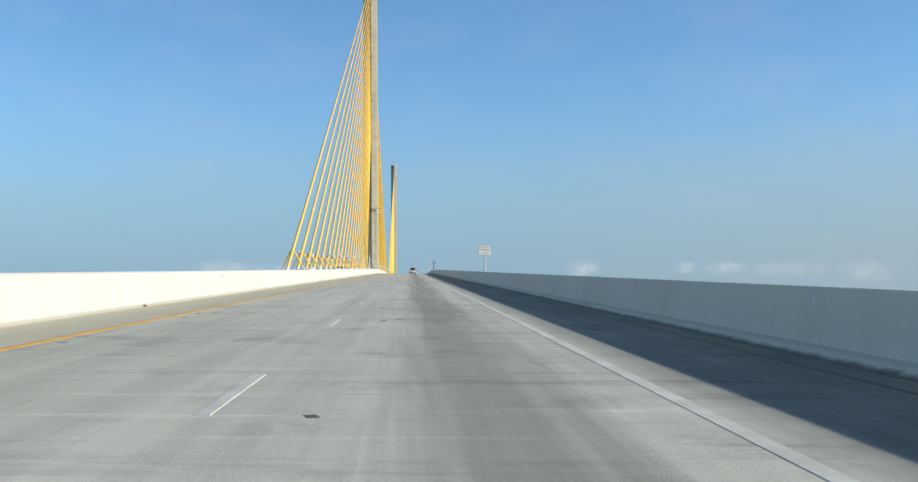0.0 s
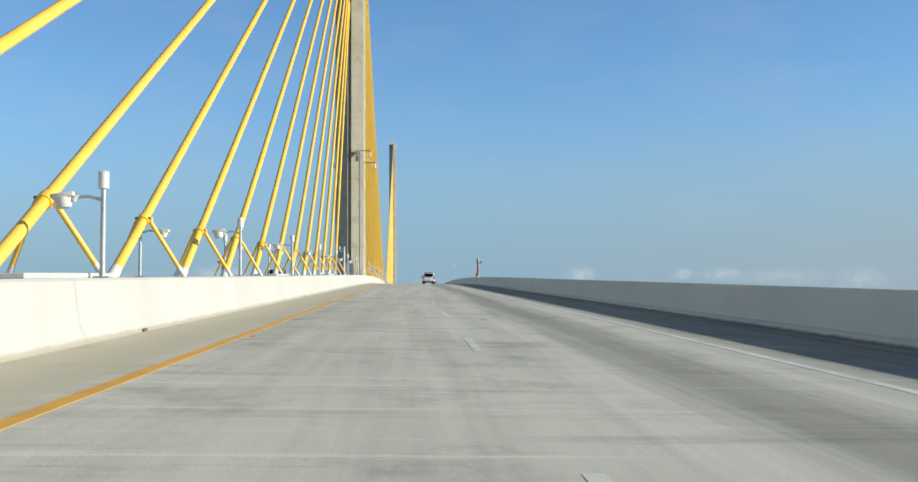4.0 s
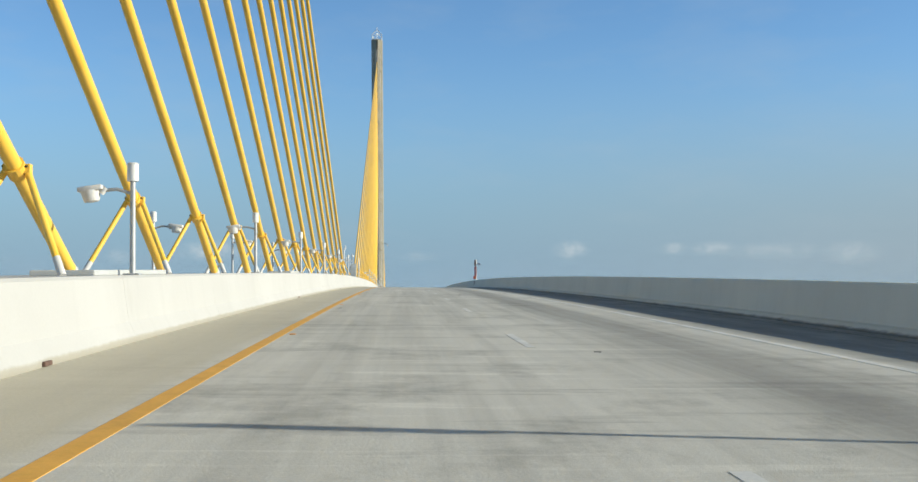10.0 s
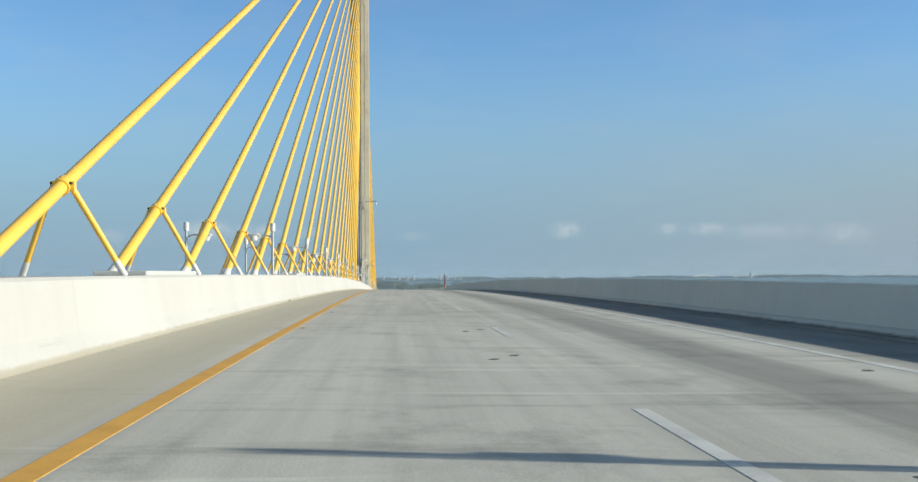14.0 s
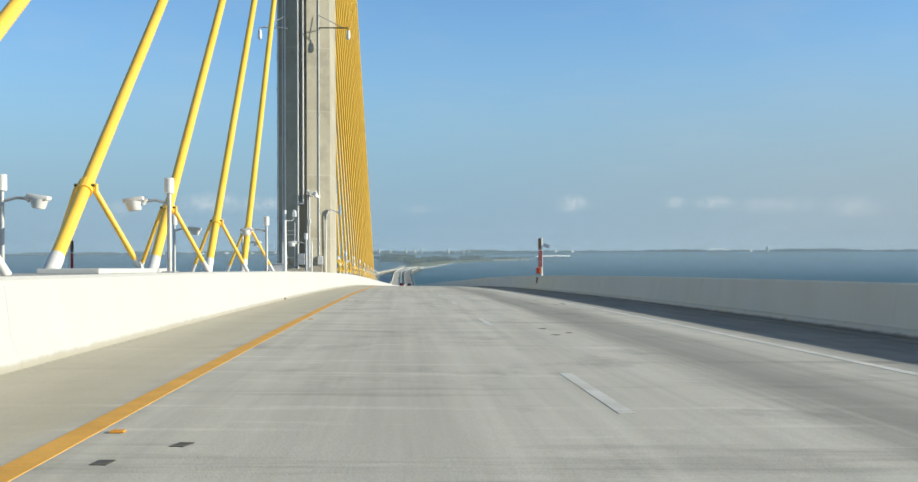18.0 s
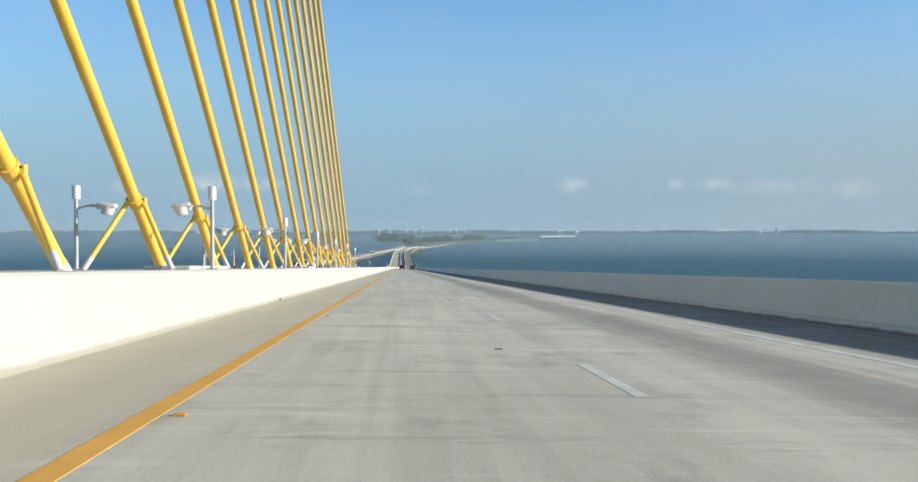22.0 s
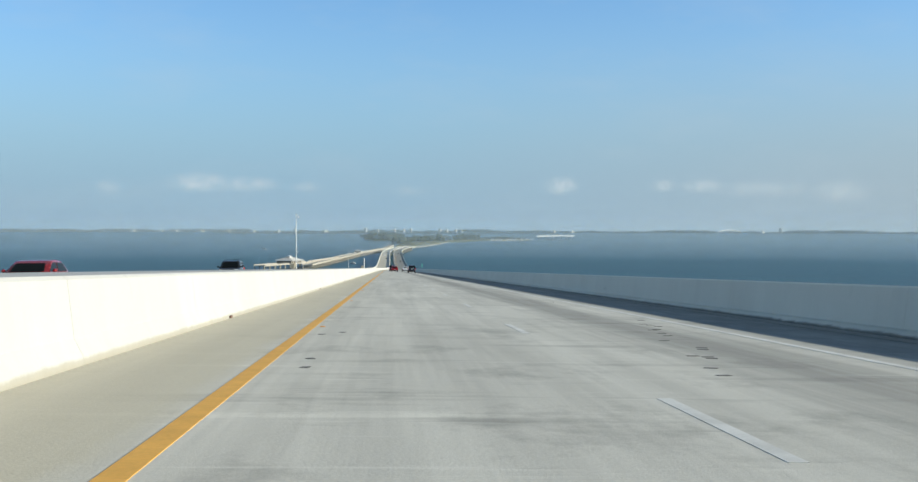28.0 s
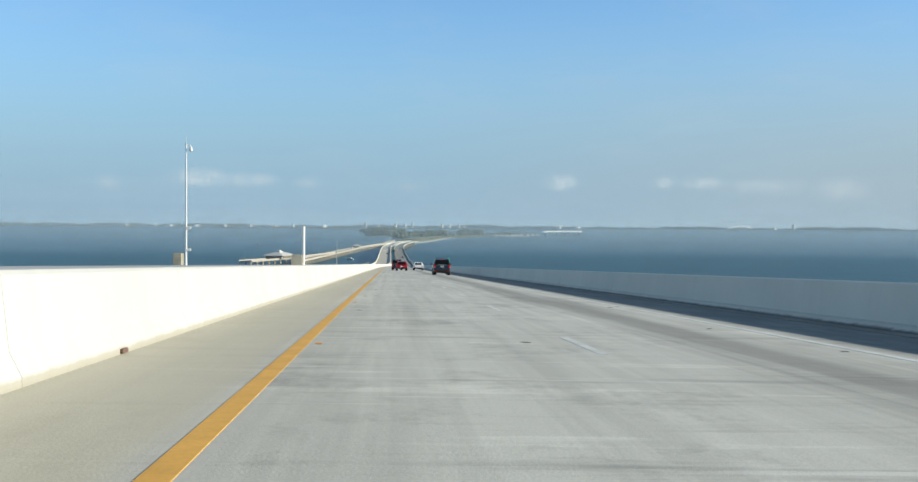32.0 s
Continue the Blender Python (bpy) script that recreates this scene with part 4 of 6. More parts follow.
# ---- weather and radio gear at midspan ----
def build_cabinet(x, y, w, d, h, label, marks):
    z = road(y) + HM
    ob = thing("equipment_cabinet", Matrix.Translation((x, y, z)), label, "cabinet", "midspan cabinets")
    part("plinth", box(bmesh.new(), -w * 0.46, w * 0.46, -d * 0.45, d * 0.45, 0, 0.36, 0.01), GREY, ob)
    part("body", box(bmesh.new(), -w / 2, w / 2, -d / 2, d / 2, 0.36, 0.36 + h, 0.012), GREY, ob)
    bm = bmesh.new()
    t = 0.36 + h
    loft(bm, [[(x * k * w / 2, yy * k * d / 2, zz) for x, yy in ((-1, -1), (1, -1), (1, 1), (-1, 1))] for zz, k in ((t, 1.05), (t + 0.03, 1.05), (t + 0.06, 0.8))])
    part("hood", bm, GREY, ob)
    door = part("door", box(bmesh.new(), -w * 0.45, w * 0.45, -d / 2 - 0.02, -d / 2, 0.40, 0.32 + h, 0.006), GREY, ob)
    bm = box(bmesh.new(), w * 0.22, w * 0.25, -d / 2 - 0.05, -d / 2 - 0.02, 0.36 + h * 0.42, 0.36 + h * 0.56, 0.004)
    box(bm, w * 0.10, w * 0.22, -d / 2 - 0.035, -d / 2 - 0.02, 0.36 + h * 0.53, 0.36 + h * 0.55)
    part("handle", bm, GREY, door)
    bm = bmesh.new()
    for s in (0.25, 0.75):
        tube(bm, (-w * 0.45, -d / 2 - 0.02, 0.4 + h * s - 0.05), (-w * 0.45, -d / 2 - 0.02, 0.4 + h * s + 0.05), 0.012)
    part("hinge", bm, DARK, door)
    if marks:
        bm = bmesh.new()
        for zz, ww, hh in ((0.84, 0.36, 0.03), (0.75, 0.26, 0.045)):
            box(bm, -w * ww, w * ww, -d / 2 - 0.024, -d / 2 - 0.02, 0.36 + h * zz - hh / 2, 0.36 + h * zz + hh / 2)
        part("label_bars", bm, SHEET, door, "pale label too small to read")
    side = part("side_box", box(bmesh.new(), -w / 2 - 0.12, -w / 2, -0.1, 0.14, 0.36 + h * 0.45, 0.36 + h * 0.8, 0.008), GREY, ob)
    part("conduit", pipe(bmesh.new(), [(-w / 2 - 0.06, 0, 0.36 + h * 0.45), (-w / 2 - 0.06, 0, 0.12), (-w / 2 - 0.02, -0.12, 0.05), (-w / 2 - 0.3, -0.2, 0.04)], 0.022), DARK, ob)
    return ob


build_cabinet(-0.99, 177.0, 0.70, 0.6, 1.20, "tall grey steel equipment cabinet on a concrete plinth", False)
build_cabinet(0.62, 176.8, 0.60, 0.6, 1.17, "grey steel equipment cabinet with a pale label on its door", True)

z = road(176.2) + HM
mast = thing("antenna_mast", Matrix.Translation((-0.35, 176.2, z)) @ Matrix.Scale(1.12, 4), "white radio mast with stick antennas beside grey cabinets", "mast")
part("pole", tube(bmesh.new(), (0, 0, 0), (0, 0, 2.85), 0.055, 0.05, 14), WHITE, mast, smooth=True)
bm = bmesh.new()
loft(bm, [[(x * k, yy * k, zz) for x, yy in ((-0.13, -0.13), (0.13, -0.13), (0.13, 0.13), (-0.13, 0.13))] for zz, k in ((0, 1.1), (0.2, 1.0), (0.3, 0.6))])
part("foot", bm, GALV, mast)
part("top_antenna", tube(bmesh.new(), (0.13, 0, 2.75), (0.13, 0, 3.12), 0.045), WHITE, mast, "white stick antenna", True)
part("antenna_bracket", box(bmesh.new(), 0.0, 0.14, -0.03, 0.03, 2.7, 2.82, 0.01), WHITE, mast)
arm = part("crossarm", pipe(bmesh.new(), [(-0.16, 0, 1.62), (0.38, 0, 1.62)], 0.024), WHITE, mast)
bm = tube(bmesh.new(), (0.22, 0, 1.30), (0.22, 0, 2.05), 0.03)
tube(bm, (0.22, 0, 1.55), (0.22, 0, 1.72), 0.055)
part("side_antenna", bm, WHITE, arm, "white rod antenna", True)
bm = ball(bmesh.new(), (-0.19, 0, 1.62), 0.06, 1.3)
ball(bm, (0.38, 0, 1.63), 0.05, 1.2)
part("sensor", bm, WHITE, arm, smooth=True)

z = road(176.8) + HM + 0.36 + 1.17 + 0.05
dome = thing("dome_antenna", Matrix.Translation((0.52, 176.8, z)), "white mushroom-shaped receiver on a short pipe above a cabinet", "antenna")
part("stem", tube(bmesh.new(), (0, 0, 0), (0, 0, 0.72), 0.055, sides=14), GALV, dome, smooth=True)
bm = bmesh.new()
loft(bm, [[(r * math.cos(i * math.pi / 10), r * math.sin(i * math.pi / 10), zz) for i in range(20)] for zz, r in ((0.70, 0.09), (0.72, 0.155), (0.80, 0.165), (0.88, 0.13), (0.93, 0.07), (0.945, 0.02))])
part("dome", bm, WHITE, dome, "white rounded dome", True)
part("spike", tube(bmesh.new(), (0, 0, 0.94), (0, 0, 1.02), 0.008), GALV, dome)
part("cable", pipe(bmesh.new(), [(-0.06, 0, 0.55), (-0.14, 0, 0.4), (-0.15, 0, 0.1), (-0.08, 0, 0.0)], 0.012), DARK, dome)

z = road(186.7) + HM
wx = thing("wind_gauge", Matrix.Translation((-0.2, 186.7, z)) @ Matrix.Scale(1.22, 4), "thin white instrument post with a crossbar and rods", "weather station")
part("post", tube(bmesh.new(), (0, 0, 0), (0, 0, 1.9), 0.045, sides=12), WHITE, wx, smooth=True)
bar = part("crossbar", tube(bmesh.new(), (-0.5, 0, 1.84), (0.26, 0, 1.84), 0.022), GALV, wx)
part("rod", tube(bmesh.new(), (0.22, 0, 1.05), (0.22, 0, 2.5), 0.016), WHITE, bar)
part("vane", box(bmesh.new(), -0.31, -0.25, -0.03, 0.03, 1.8, 2.02, 0.01), WHITE, bar)
part("gauge", box(bmesh.new(), 0.1, 0.17, -0.04, 0.04, 1.6, 1.84, 0.01), WHITE, bar)
part("valve_pot", tube(bmesh.new(), (0.2, 0.3, 0), (0.2, 0.3, 0.2), 0.13, 0.11, 16), WHITE, wx, smooth=True)
for y, h, x, nm in ((183.1, 2.38, 0.97, "plain white steel pipe post on the median"),):
    ob = thing("pipe_post", Matrix.Translation((x, y, road(y) + HM)), nm, "post")
    part("pipe", tube(bmesh.new(), (0, 0, 0), (0, 0, h), 0.055, sides=14), WHITE, ob, smooth=True)
    part("flange", tube(bmesh.new(), (0, 0, 0), (0, 0, 0.03), 0.12, sides=14), WHITE, ob)

# ---- fittings on the pylons ----
FRONT = -3.85


def face_y(x, z):
    """The near face of a pylon at x (from its middle) and height z above the deck."""
    a = 3.85 - 1.1 * max(0.0, min(1.0, z / 70.0))
    return -a + 0.62 * max(0.0, (abs(x) - 0.24)) / 1.2


def conduit(ob, x, z0, z1, r=0.035, material=WHITE, clamps=True, off=0.06):
    xs = x - SHIFT
    pts = [(x, face_y(xs, zz) - off, zz + DECK_Z) for zz in (z0, z0 + (z1 - z0) * 0.33, z0 + (z1 - z0) * 0.66, z1)]
    c = part("conduit", pipe(bmesh.new(), pts, r), material, ob, "pale vertical cable conduit", True)
    if clamps:
        me, zz = None, z0 + 0.8
        while zz < z1:
            at = Matrix.Translation((x, face_y(xs, zz), zz + DECK_Z))
            if me is None:
                clip = part("clip", box(bmesh.new(), -0.1, 0.06, -off - 0.03, 0.08, -0.03, 0.03), GALV, c)
                me = clip.data
            else:
                clip = new("clip", me)
                clip.parent = c
            clip.matrix_local = at
            zz += 1.85


def wall_box(ob, x0, x1, z0, z1, depth, material, label):
    y = min(face_y(x0 - SHIFT, z0), face_y(x1 - SHIFT, z0))
    b = part("wall_box", box(bmesh.new(), x0, x1, y - depth, y + 0.12, z0 + DECK_Z, z1 + DECK_Z, 0.012), material, ob, label)
    part("latch", box(bmesh.new(), x1 - 0.05, x1 - 0.03, y - depth - 0.015, y - depth, (z0 + z1) / 2 + DECK_Z - 0.03, (z0 + z1) / 2 + DECK_Z + 0.03), DARK, b)


# south pylon: steel door in a raised frame, one conduit with a box, camera arms
DECK_Z = road(PYLONS[0])
p1 = PYLON_OBS[0]
yf = -3.95
bm = bmesh.new()
box(bm, -0.57, -0.24, yf - 0.3, yf + 0.7, DECK_Z + HM - 0.25, DECK_Z + 2.06, 0.012)
box(bm, 0.33, 0.54, yf - 0.3, yf + 0.7, DECK_Z + HM - 0.25, DECK_Z + 2.06, 0.012)
box(bm, -0.24, 0.33, yf - 0.3, yf + 0.7, DECK_Z + 1.90, DECK_Z + 2.06, 0.012)
part("door_surround", bm, PYLON, p1, "raised tan concrete door surround")
d = part("door", box(bmesh.new(), -0.235, 0.325, yf - 0.17, yf - 0.12, DECK_Z + HM - 0.25, DECK_Z + 1.895, 0.006), GREY, p1, "grey steel access door")
part("door_handle", pipe(bmesh.new(), [(0.27, yf - 0.17, DECK_Z + 1.42), (0.27, yf - 0.23, DECK_Z + 1.42), (0.27, yf - 0.23, DECK_Z + 1.3), (0.27, yf - 0.17, DECK_Z + 1.3)], 0.012), DARK, d)
conduit(p1, 1.14, 1.4, 13.9, 0.033, GALV)
conduit(p1, -0.19, 2.1, 45.0, 0.05, PYLON, False, 0.02)
wall_box(p1, 1.10, 1.41, 0.95, 1.41, 0.22, GREY, "grey steel junction box")


def pylon_camera(parent, x0, x1, z, y):
    arm = part("camera_arm", pipe(bmesh.new(), [(x0, y + 0.5, z), (x0, y, z), (x1, y, z), (x1, y, z - 0.18)], 0.035), DARK if x1 > x0 else GALV, parent, "short steel bracket arm")
    bm = tube(bmesh.new(), (x1, y, z - 0.15), (x1, y, z - 0.55), 0.09, 0.115, 14)
    part("camera_dome", ball(bm, (x1, y, z - 0.58), 0.11), WHITE, arm, "white dome camera", True)


pylon_camera(p1, 0.95, 2.25, DECK_Z + 14.2, -3.6)
pylon_camera(p1, 1.40, 2.7, DECK_Z + 13.05, -2.6)
part("camera_brace", pipe(bmesh.new(), [(1.42, -2.6, DECK_Z + 13.55), (2.66, -2.6, DECK_Z + 13.05)], 0.03), WHITE, p1, smooth=True)
pylon_camera(p1, -1.2, -1.62, DECK_Z + 12.95, -3.3)
part("camera_box", box(bmesh.new(), 0.68, 1.16, -4.0, -3.6, DECK_Z + 13.8, DECK_Z + 14.2, 0.02), GALV, p1, "grey camera housing")

# north pylon: many conduits, a ladder, boxes, gooseneck and antennas
DECK_Z = road(PYLONS[1])
p2 = PYLON_OBS[1]
for x, z0, z1, r in ((-1.48, 1.5, 68, 0.035), (-1.2, 2.4, 68, 0.025), (-1.05, 1.3, 68, 0.045), (-0.29, 1.0, 68, 0.045), (0.0, 4.95, 68, 0.045), (0.24, 1.0, 5.5, 0.03), (0.34, 1.0, 5.5, 0.042), (0.87, 1.9, 68, 0.033)):
    conduit(p2, x, z0, z1, r, WHITE if x != 0.24 else GALV)
part("conduit_bend", pipe(bmesh.new(), [(0.045, FRONT - 0.06, DECK_Z + 4.95), (-0.33, FRONT - 0.06, DECK_Z + 4.95)], 0.05), WHITE, p2)
goose = part("gooseneck_pipe", pipe(bmesh.new(), [(1.24, -3.42, DECK_Z + 0.90), (1.27, -3.42, DECK_Z + 3.7), (1.31, -3.42, DECK_Z + 4.3), (1.41, -3.42, DECK_Z + 4.53), (1.55, -3.42, DECK_Z + 4.62), (1.72, -3.42, DECK_Z + 4.56), (1.95, -3.42, DECK_Z + 4.44)], 0.04), WHITE, p2, "white gooseneck pipe", True)
bm = box(bmesh.new(), 2.04, 2.12, -3.48, -3.36, DECK_Z + 4.32, DECK_Z + 4.86, 0.02)
box(bm, 1.92, 2.05, -3.45, -3.39, DECK_Z + 4.38, DECK_Z + 4.46)
part("panel_antenna", bm, WHITE, goose, "white panel antenna")
wall_box(p2, -0.32, 0.08, 1.48, 2.12, 0.24, GALV, "pale grey steel control box")
wall_box(p2, 0.80, 1.09, 1.47, 1.96, 0.26, WHITE, "white steel junction box")
wall_box(p2, 0.27, 0.41, 3.82, 4.05, 0.14, WHITE, "small white junction box")
wall_box(p2, -1.01, -0.87, 1.53, 2.0, 0.16, WHITE, "small white steel box")
frame_2 = new("service_frame")
frame_2.parent = p2
tagged(frame_2, "grey steel service frame")
for x in (-0.94, -0.45):
    part("frame_post", tube(bmesh.new(), (x, FRONT - 0.4, DECK_Z + HM), (x, FRONT - 0.4, DECK_Z + 3.88), 0.03), GALV, frame_2)
for zz in (1.88, 3.19, 3.40):
    part("frame_rung", tube(bmesh.new(), (-0.94, FRONT - 0.4, DECK_Z + zz), (-0.45, FRONT - 0.4, DECK_Z + zz), 0.022), GALV, frame_2)
pylon_camera(p2, 0.95, 2.6, DECK_Z + 14.95, -3.9)
pylon_camera(p2, -0.9, -2.4, DECK_Z + 14.95, -3.9)
part("camera_brace", pipe(bmesh.new(), [(0.9, -3.5, DECK_Z + 15.75), (2.2, -3.88, DECK_Z + 15.0)], 0.025), GALV, p2)
part("camera_brace", pipe(bmesh.new(), [(-0.9, -3.5, DECK_Z + 15.75), (-2.1, -3.88, DECK_Z + 15.0)], 0.025), GALV, p2)
cluster = part("camera_bracket", box(bmesh.new(), 0.22, 0.84, -4.10, -3.72, DECK_Z + 5.46, DECK_Z + 5.54, 0.012), WHITE, p2, "white bracket for a cluster of cameras")
for x, zz, lean in ((0.28, 5.60, 8), (0.50, 5.42, -22), (0.64, 5.50, 30), (0.84, 5.33, -35)):
    bm = box(bmesh.new(), -0.07, 0.07, -0.24, 0.16, -0.07, 0.07, 0.02)
    tube(bm, (0, -0.30, 0), (0, -0.24, 0), 0.05, 0.045, 10)
    eye = part("box_camera", bm, WHITE, cluster, "white box camera")
    eye.matrix_local = Matrix.Translation((x, -4.12, DECK_Z + zz)) @ Matrix.Rotation(radians(lean), 4, "Z") @ Matrix.Rotation(radians(-16), 4, "X")
for x in (-1.11, 0.51):
    part("pipe_stub", tube(bmesh.new(), (x, FRONT - 0.55, DECK_Z + HM), (x, FRONT - 0.55, DECK_Z + 2.77), 0.05, sides=12), WHITE, p2, smooth=True)
for s in (-1, 1):
    bm = bmesh.new()
    loft(bm, [[(s * 0.55 + SHIFT + x, yy, DECK_Z + zz) for yy, zz in ((-4.25, HM), (-3.0, HM), (-3.4, 1.75))] for x in (-0.55, 0.55)])
    part("base_fillet", bm, PYLON, p2)
cab = thing("median_cabinet", Matrix.Translation((-1.0, 355.6, road(355.6) + HM)), "low pale grey concrete cabinet on the median beside the pylon", "cabinet")
part("body", box(bmesh.new(), -0.42, 0.42, -0.6, 0.6, 0, 0.42, 0.02), SLEEVE, cab)
part("lid", box(bmesh.new(), -0.45, 0.45, -0.63, 0.63, 0.42, 0.47, 0.012), GALV, cab)


def build_camera_pole(x, y, h, label, turn):
    ob = thing("camera_pole", Matrix.Translation((x, y, road(y) + HM)) @ Matrix.Rotation(turn, 4, "Z"), label, "camera pole", "median camera poles")
    part("pole", tube(bmesh.new(), (0, 0, 0), (0, 0, h), 0.085, 0.075, 16), WHITE, ob, smooth=True)
    part("flange", tube(bmesh.new(), (0, 0, 0), (0, 0, 0.04), 0.16, sides=16), WHITE, ob)
    arm = part("arm", pipe(bmesh.new(), [(0, 0, h * 0.83), (0.34, 0, h * 0.83), (0.44, 0, h * 0.87)], 0.025), WHITE, ob)
    bm = box(bmesh.new(), 0.36, 0.54, -0.16, 0.2, h * 0.89, h * 0.97, 0.02)
    ball(bm, (0.45, 0, h * 0.98), 0.09)
    part("camera", bm, WHITE, arm, "white weatherproof camera")
    return ob


build_camera_pole(0.0, 349.5, 2.95, "thick white camera pole on the median beside the pylon", 0.0)
build_camera_pole(0.0, -15.5, 2.8, "thick white camera pole before the pylon", math.pi)
build_camera_pole(0.0, 377.4, 2.85, "thick white camera pole behind the pylon", math.pi)
build_camera_pole(0.0, 11.8, 2.8, "thick white camera pole rising behind a grey cabinet", math.pi)
p1p = thing("pipe_post", Matrix.Translation((1.0, -7.0, road(-7.0) + HM)), "white steel pipe post before the pylon door", "post")
part("pipe", tube(bmesh.new(), (0, 0, 0), (0, 0, 1.28), 0.05, sides=12), WHITE, p1p, smooth=True)
box16 = thing("median_box", Matrix.Translation((0.0, 11.1, road(11.1) + HM)), "grey steel cabinet on the median behind the pylon", "cabinet")
part("body", box(bmesh.new(), -0.36, 0.36, -0.35, 0.35, 0, 0.80, 0.02), GREY, box16)
part("lid", box(bmesh.new(), -0.38, 0.38, -0.37, 0.37, 0.80, 0.84, 0.01), GREY, box16)


# ---- tall masts by the oncoming carriageway ----
def build_mast(x, y, h, label):
    ob = thing("camera_mast", Matrix.Translation((x, y, ground(XO, y))), label, "mast", "tall masts")
    part("pedestal", box(bmesh.new(), -1.1, -0.3, -0.6, 0.6, -1.0, 2.1, 0.05), PYLON, ob, "tan concrete pedestal")
    part("pole", tube(bmesh.new(), (0, 0, -1.0), (0, 0, h), 0.11, 0.055, 14), WHITE, ob, smooth=True)
    arm = part("top_arm", pipe(bmesh.new(), [(-0.15, 0, h - 0.1), (0.3, 0, h - 0.1), (0.42, 0, h - 0.3)], 0.04), WHITE, ob)
    part("camera", ball(tube(bmesh.new(), (0.42, 0, h - 0.55), (0.42, 0, h - 0.3), 0.16, 0.12), (0.42, 0, h - 0.55), 0.16), WHITE, arm, "white dome camera", True)
    part("lightning_rod", tube(bmesh.new(), (0, 0, h), (0, 0, h + 0.7), 0.02), GALV, ob)
    for zz in (2.3, 4.3):
        part("bracket_box", box(bmesh.new(), -0.05, 0.45, -0.12, 0.12, zz, zz + 0.22, 0.02), WHITE, ob, "small white equipment box")
    return ob


build_mast(-13.93, 833.4, 12.1, "tall slim white camera mast beside a concrete pedestal")
post = thing("pipe_post", Matrix.Translation((1.2, 774.5, road(774.5) + HM)), "white steel pipe post beside a concrete block on the median", "post")
part("pipe", tube(bmesh.new(), (0, 0, 0), (0, 0, 1.55), 0.06, sides=12), WHITE, post, smooth=True)
part("block", loft(bmesh.new(), [[(x * k - 0.25, y * k, z) for x, y in ((-0.2, -0.3), (0.2, -0.3), (0.2, 0.3), (-0.2, 0.3))] for z, k in ((0.0, 1.1), (0.42, 1.0))]), PYLON, post, "tan concrete block")


# ---- vehicles ----
def hull(bm, outline, half, soft, waist=None, lean=0.0):
    """A body from its side outline of (y, z), rounded over at the flanks; above the waist the flanks lean in."""
    cy = sum(p[0] for p in outline) / len(outline)
    cz = sum(p[1] for p in outline) / len(outline)
    rings = []
    for x, k in ((-half, 1.0 - soft * 1.6), (-half * 0.985, 1.0 - soft), (-half * 0.93, 1.0 - soft * 0.3), (-half * 0.75, 1.0), (half * 0.75, 1.0), (half * 0.93, 1.0 - soft * 0.3), (half * 0.985, 1.0 - soft), (half, 1.0 - soft * 1.6)):
        ring = []
        for y, z in outline:
            xx = x
            if waist is not None and z > waist:
                xx *= 1.0 - lean * (z - waist)
            ring.append((xx, cy + (y - cy) * k, cz + (z - cz) * k))
        rings.append(ring)
    return loft(bm, rings)


def build_wheel(ob, x, y, r, s, mid=None):
    """A tyre of radius r on a spoked rim; mid is the height of its axle."""
    tyre, mid = r, r if mid is None else mid
    w = part("wheel", tube(bmesh.new(), (x - 0.1, y, mid), (x + 0.1, y, mid), tyre, sides=28), RUBBER, ob, "black rubber tyre", True)
    xo = x + s * 0.102
    bm = bmesh.new()
    tube(bm, (xo - s * 0.01, y, mid), (xo + s * 0.008, y, mid), r * 0.62, r * 0.60, 24)
    rim = part("rim", bm, DARK, w, smooth=True)
    bm = bmesh.new()
    for i in range(5):
        a = 2 * math.pi * i / 5
        c, sn = math.cos(a), math.sin(a)
        tube(bm, (xo + s * 0.012, y, mid), (xo + s * 0.012, y + c * r * 0.56, mid + sn * r * 0.56), 0.012, 0.02, 6)
    tube(bm, (xo, y, mid), (xo + s * 0.02, y, mid), 0.06, sides=14)
    for i in range(10):
        a = 2 * math.pi * (i + 0.25) / 10
        tube(bm, (xo + s * 0.006, y, mid), (xo + s * 0.006, y + math.cos(a) * r * 0.58, mid + math.sin(a) * r * 0.58), 0.012, 0.024, 6)
    tube(bm, (xo - s * 0.004, y, mid), (xo + s * 0.010, y, mid), r * 0.30, r * 0.22, 16)
    part("spokes", bm, ALLOY, w, "silver alloy spokes")


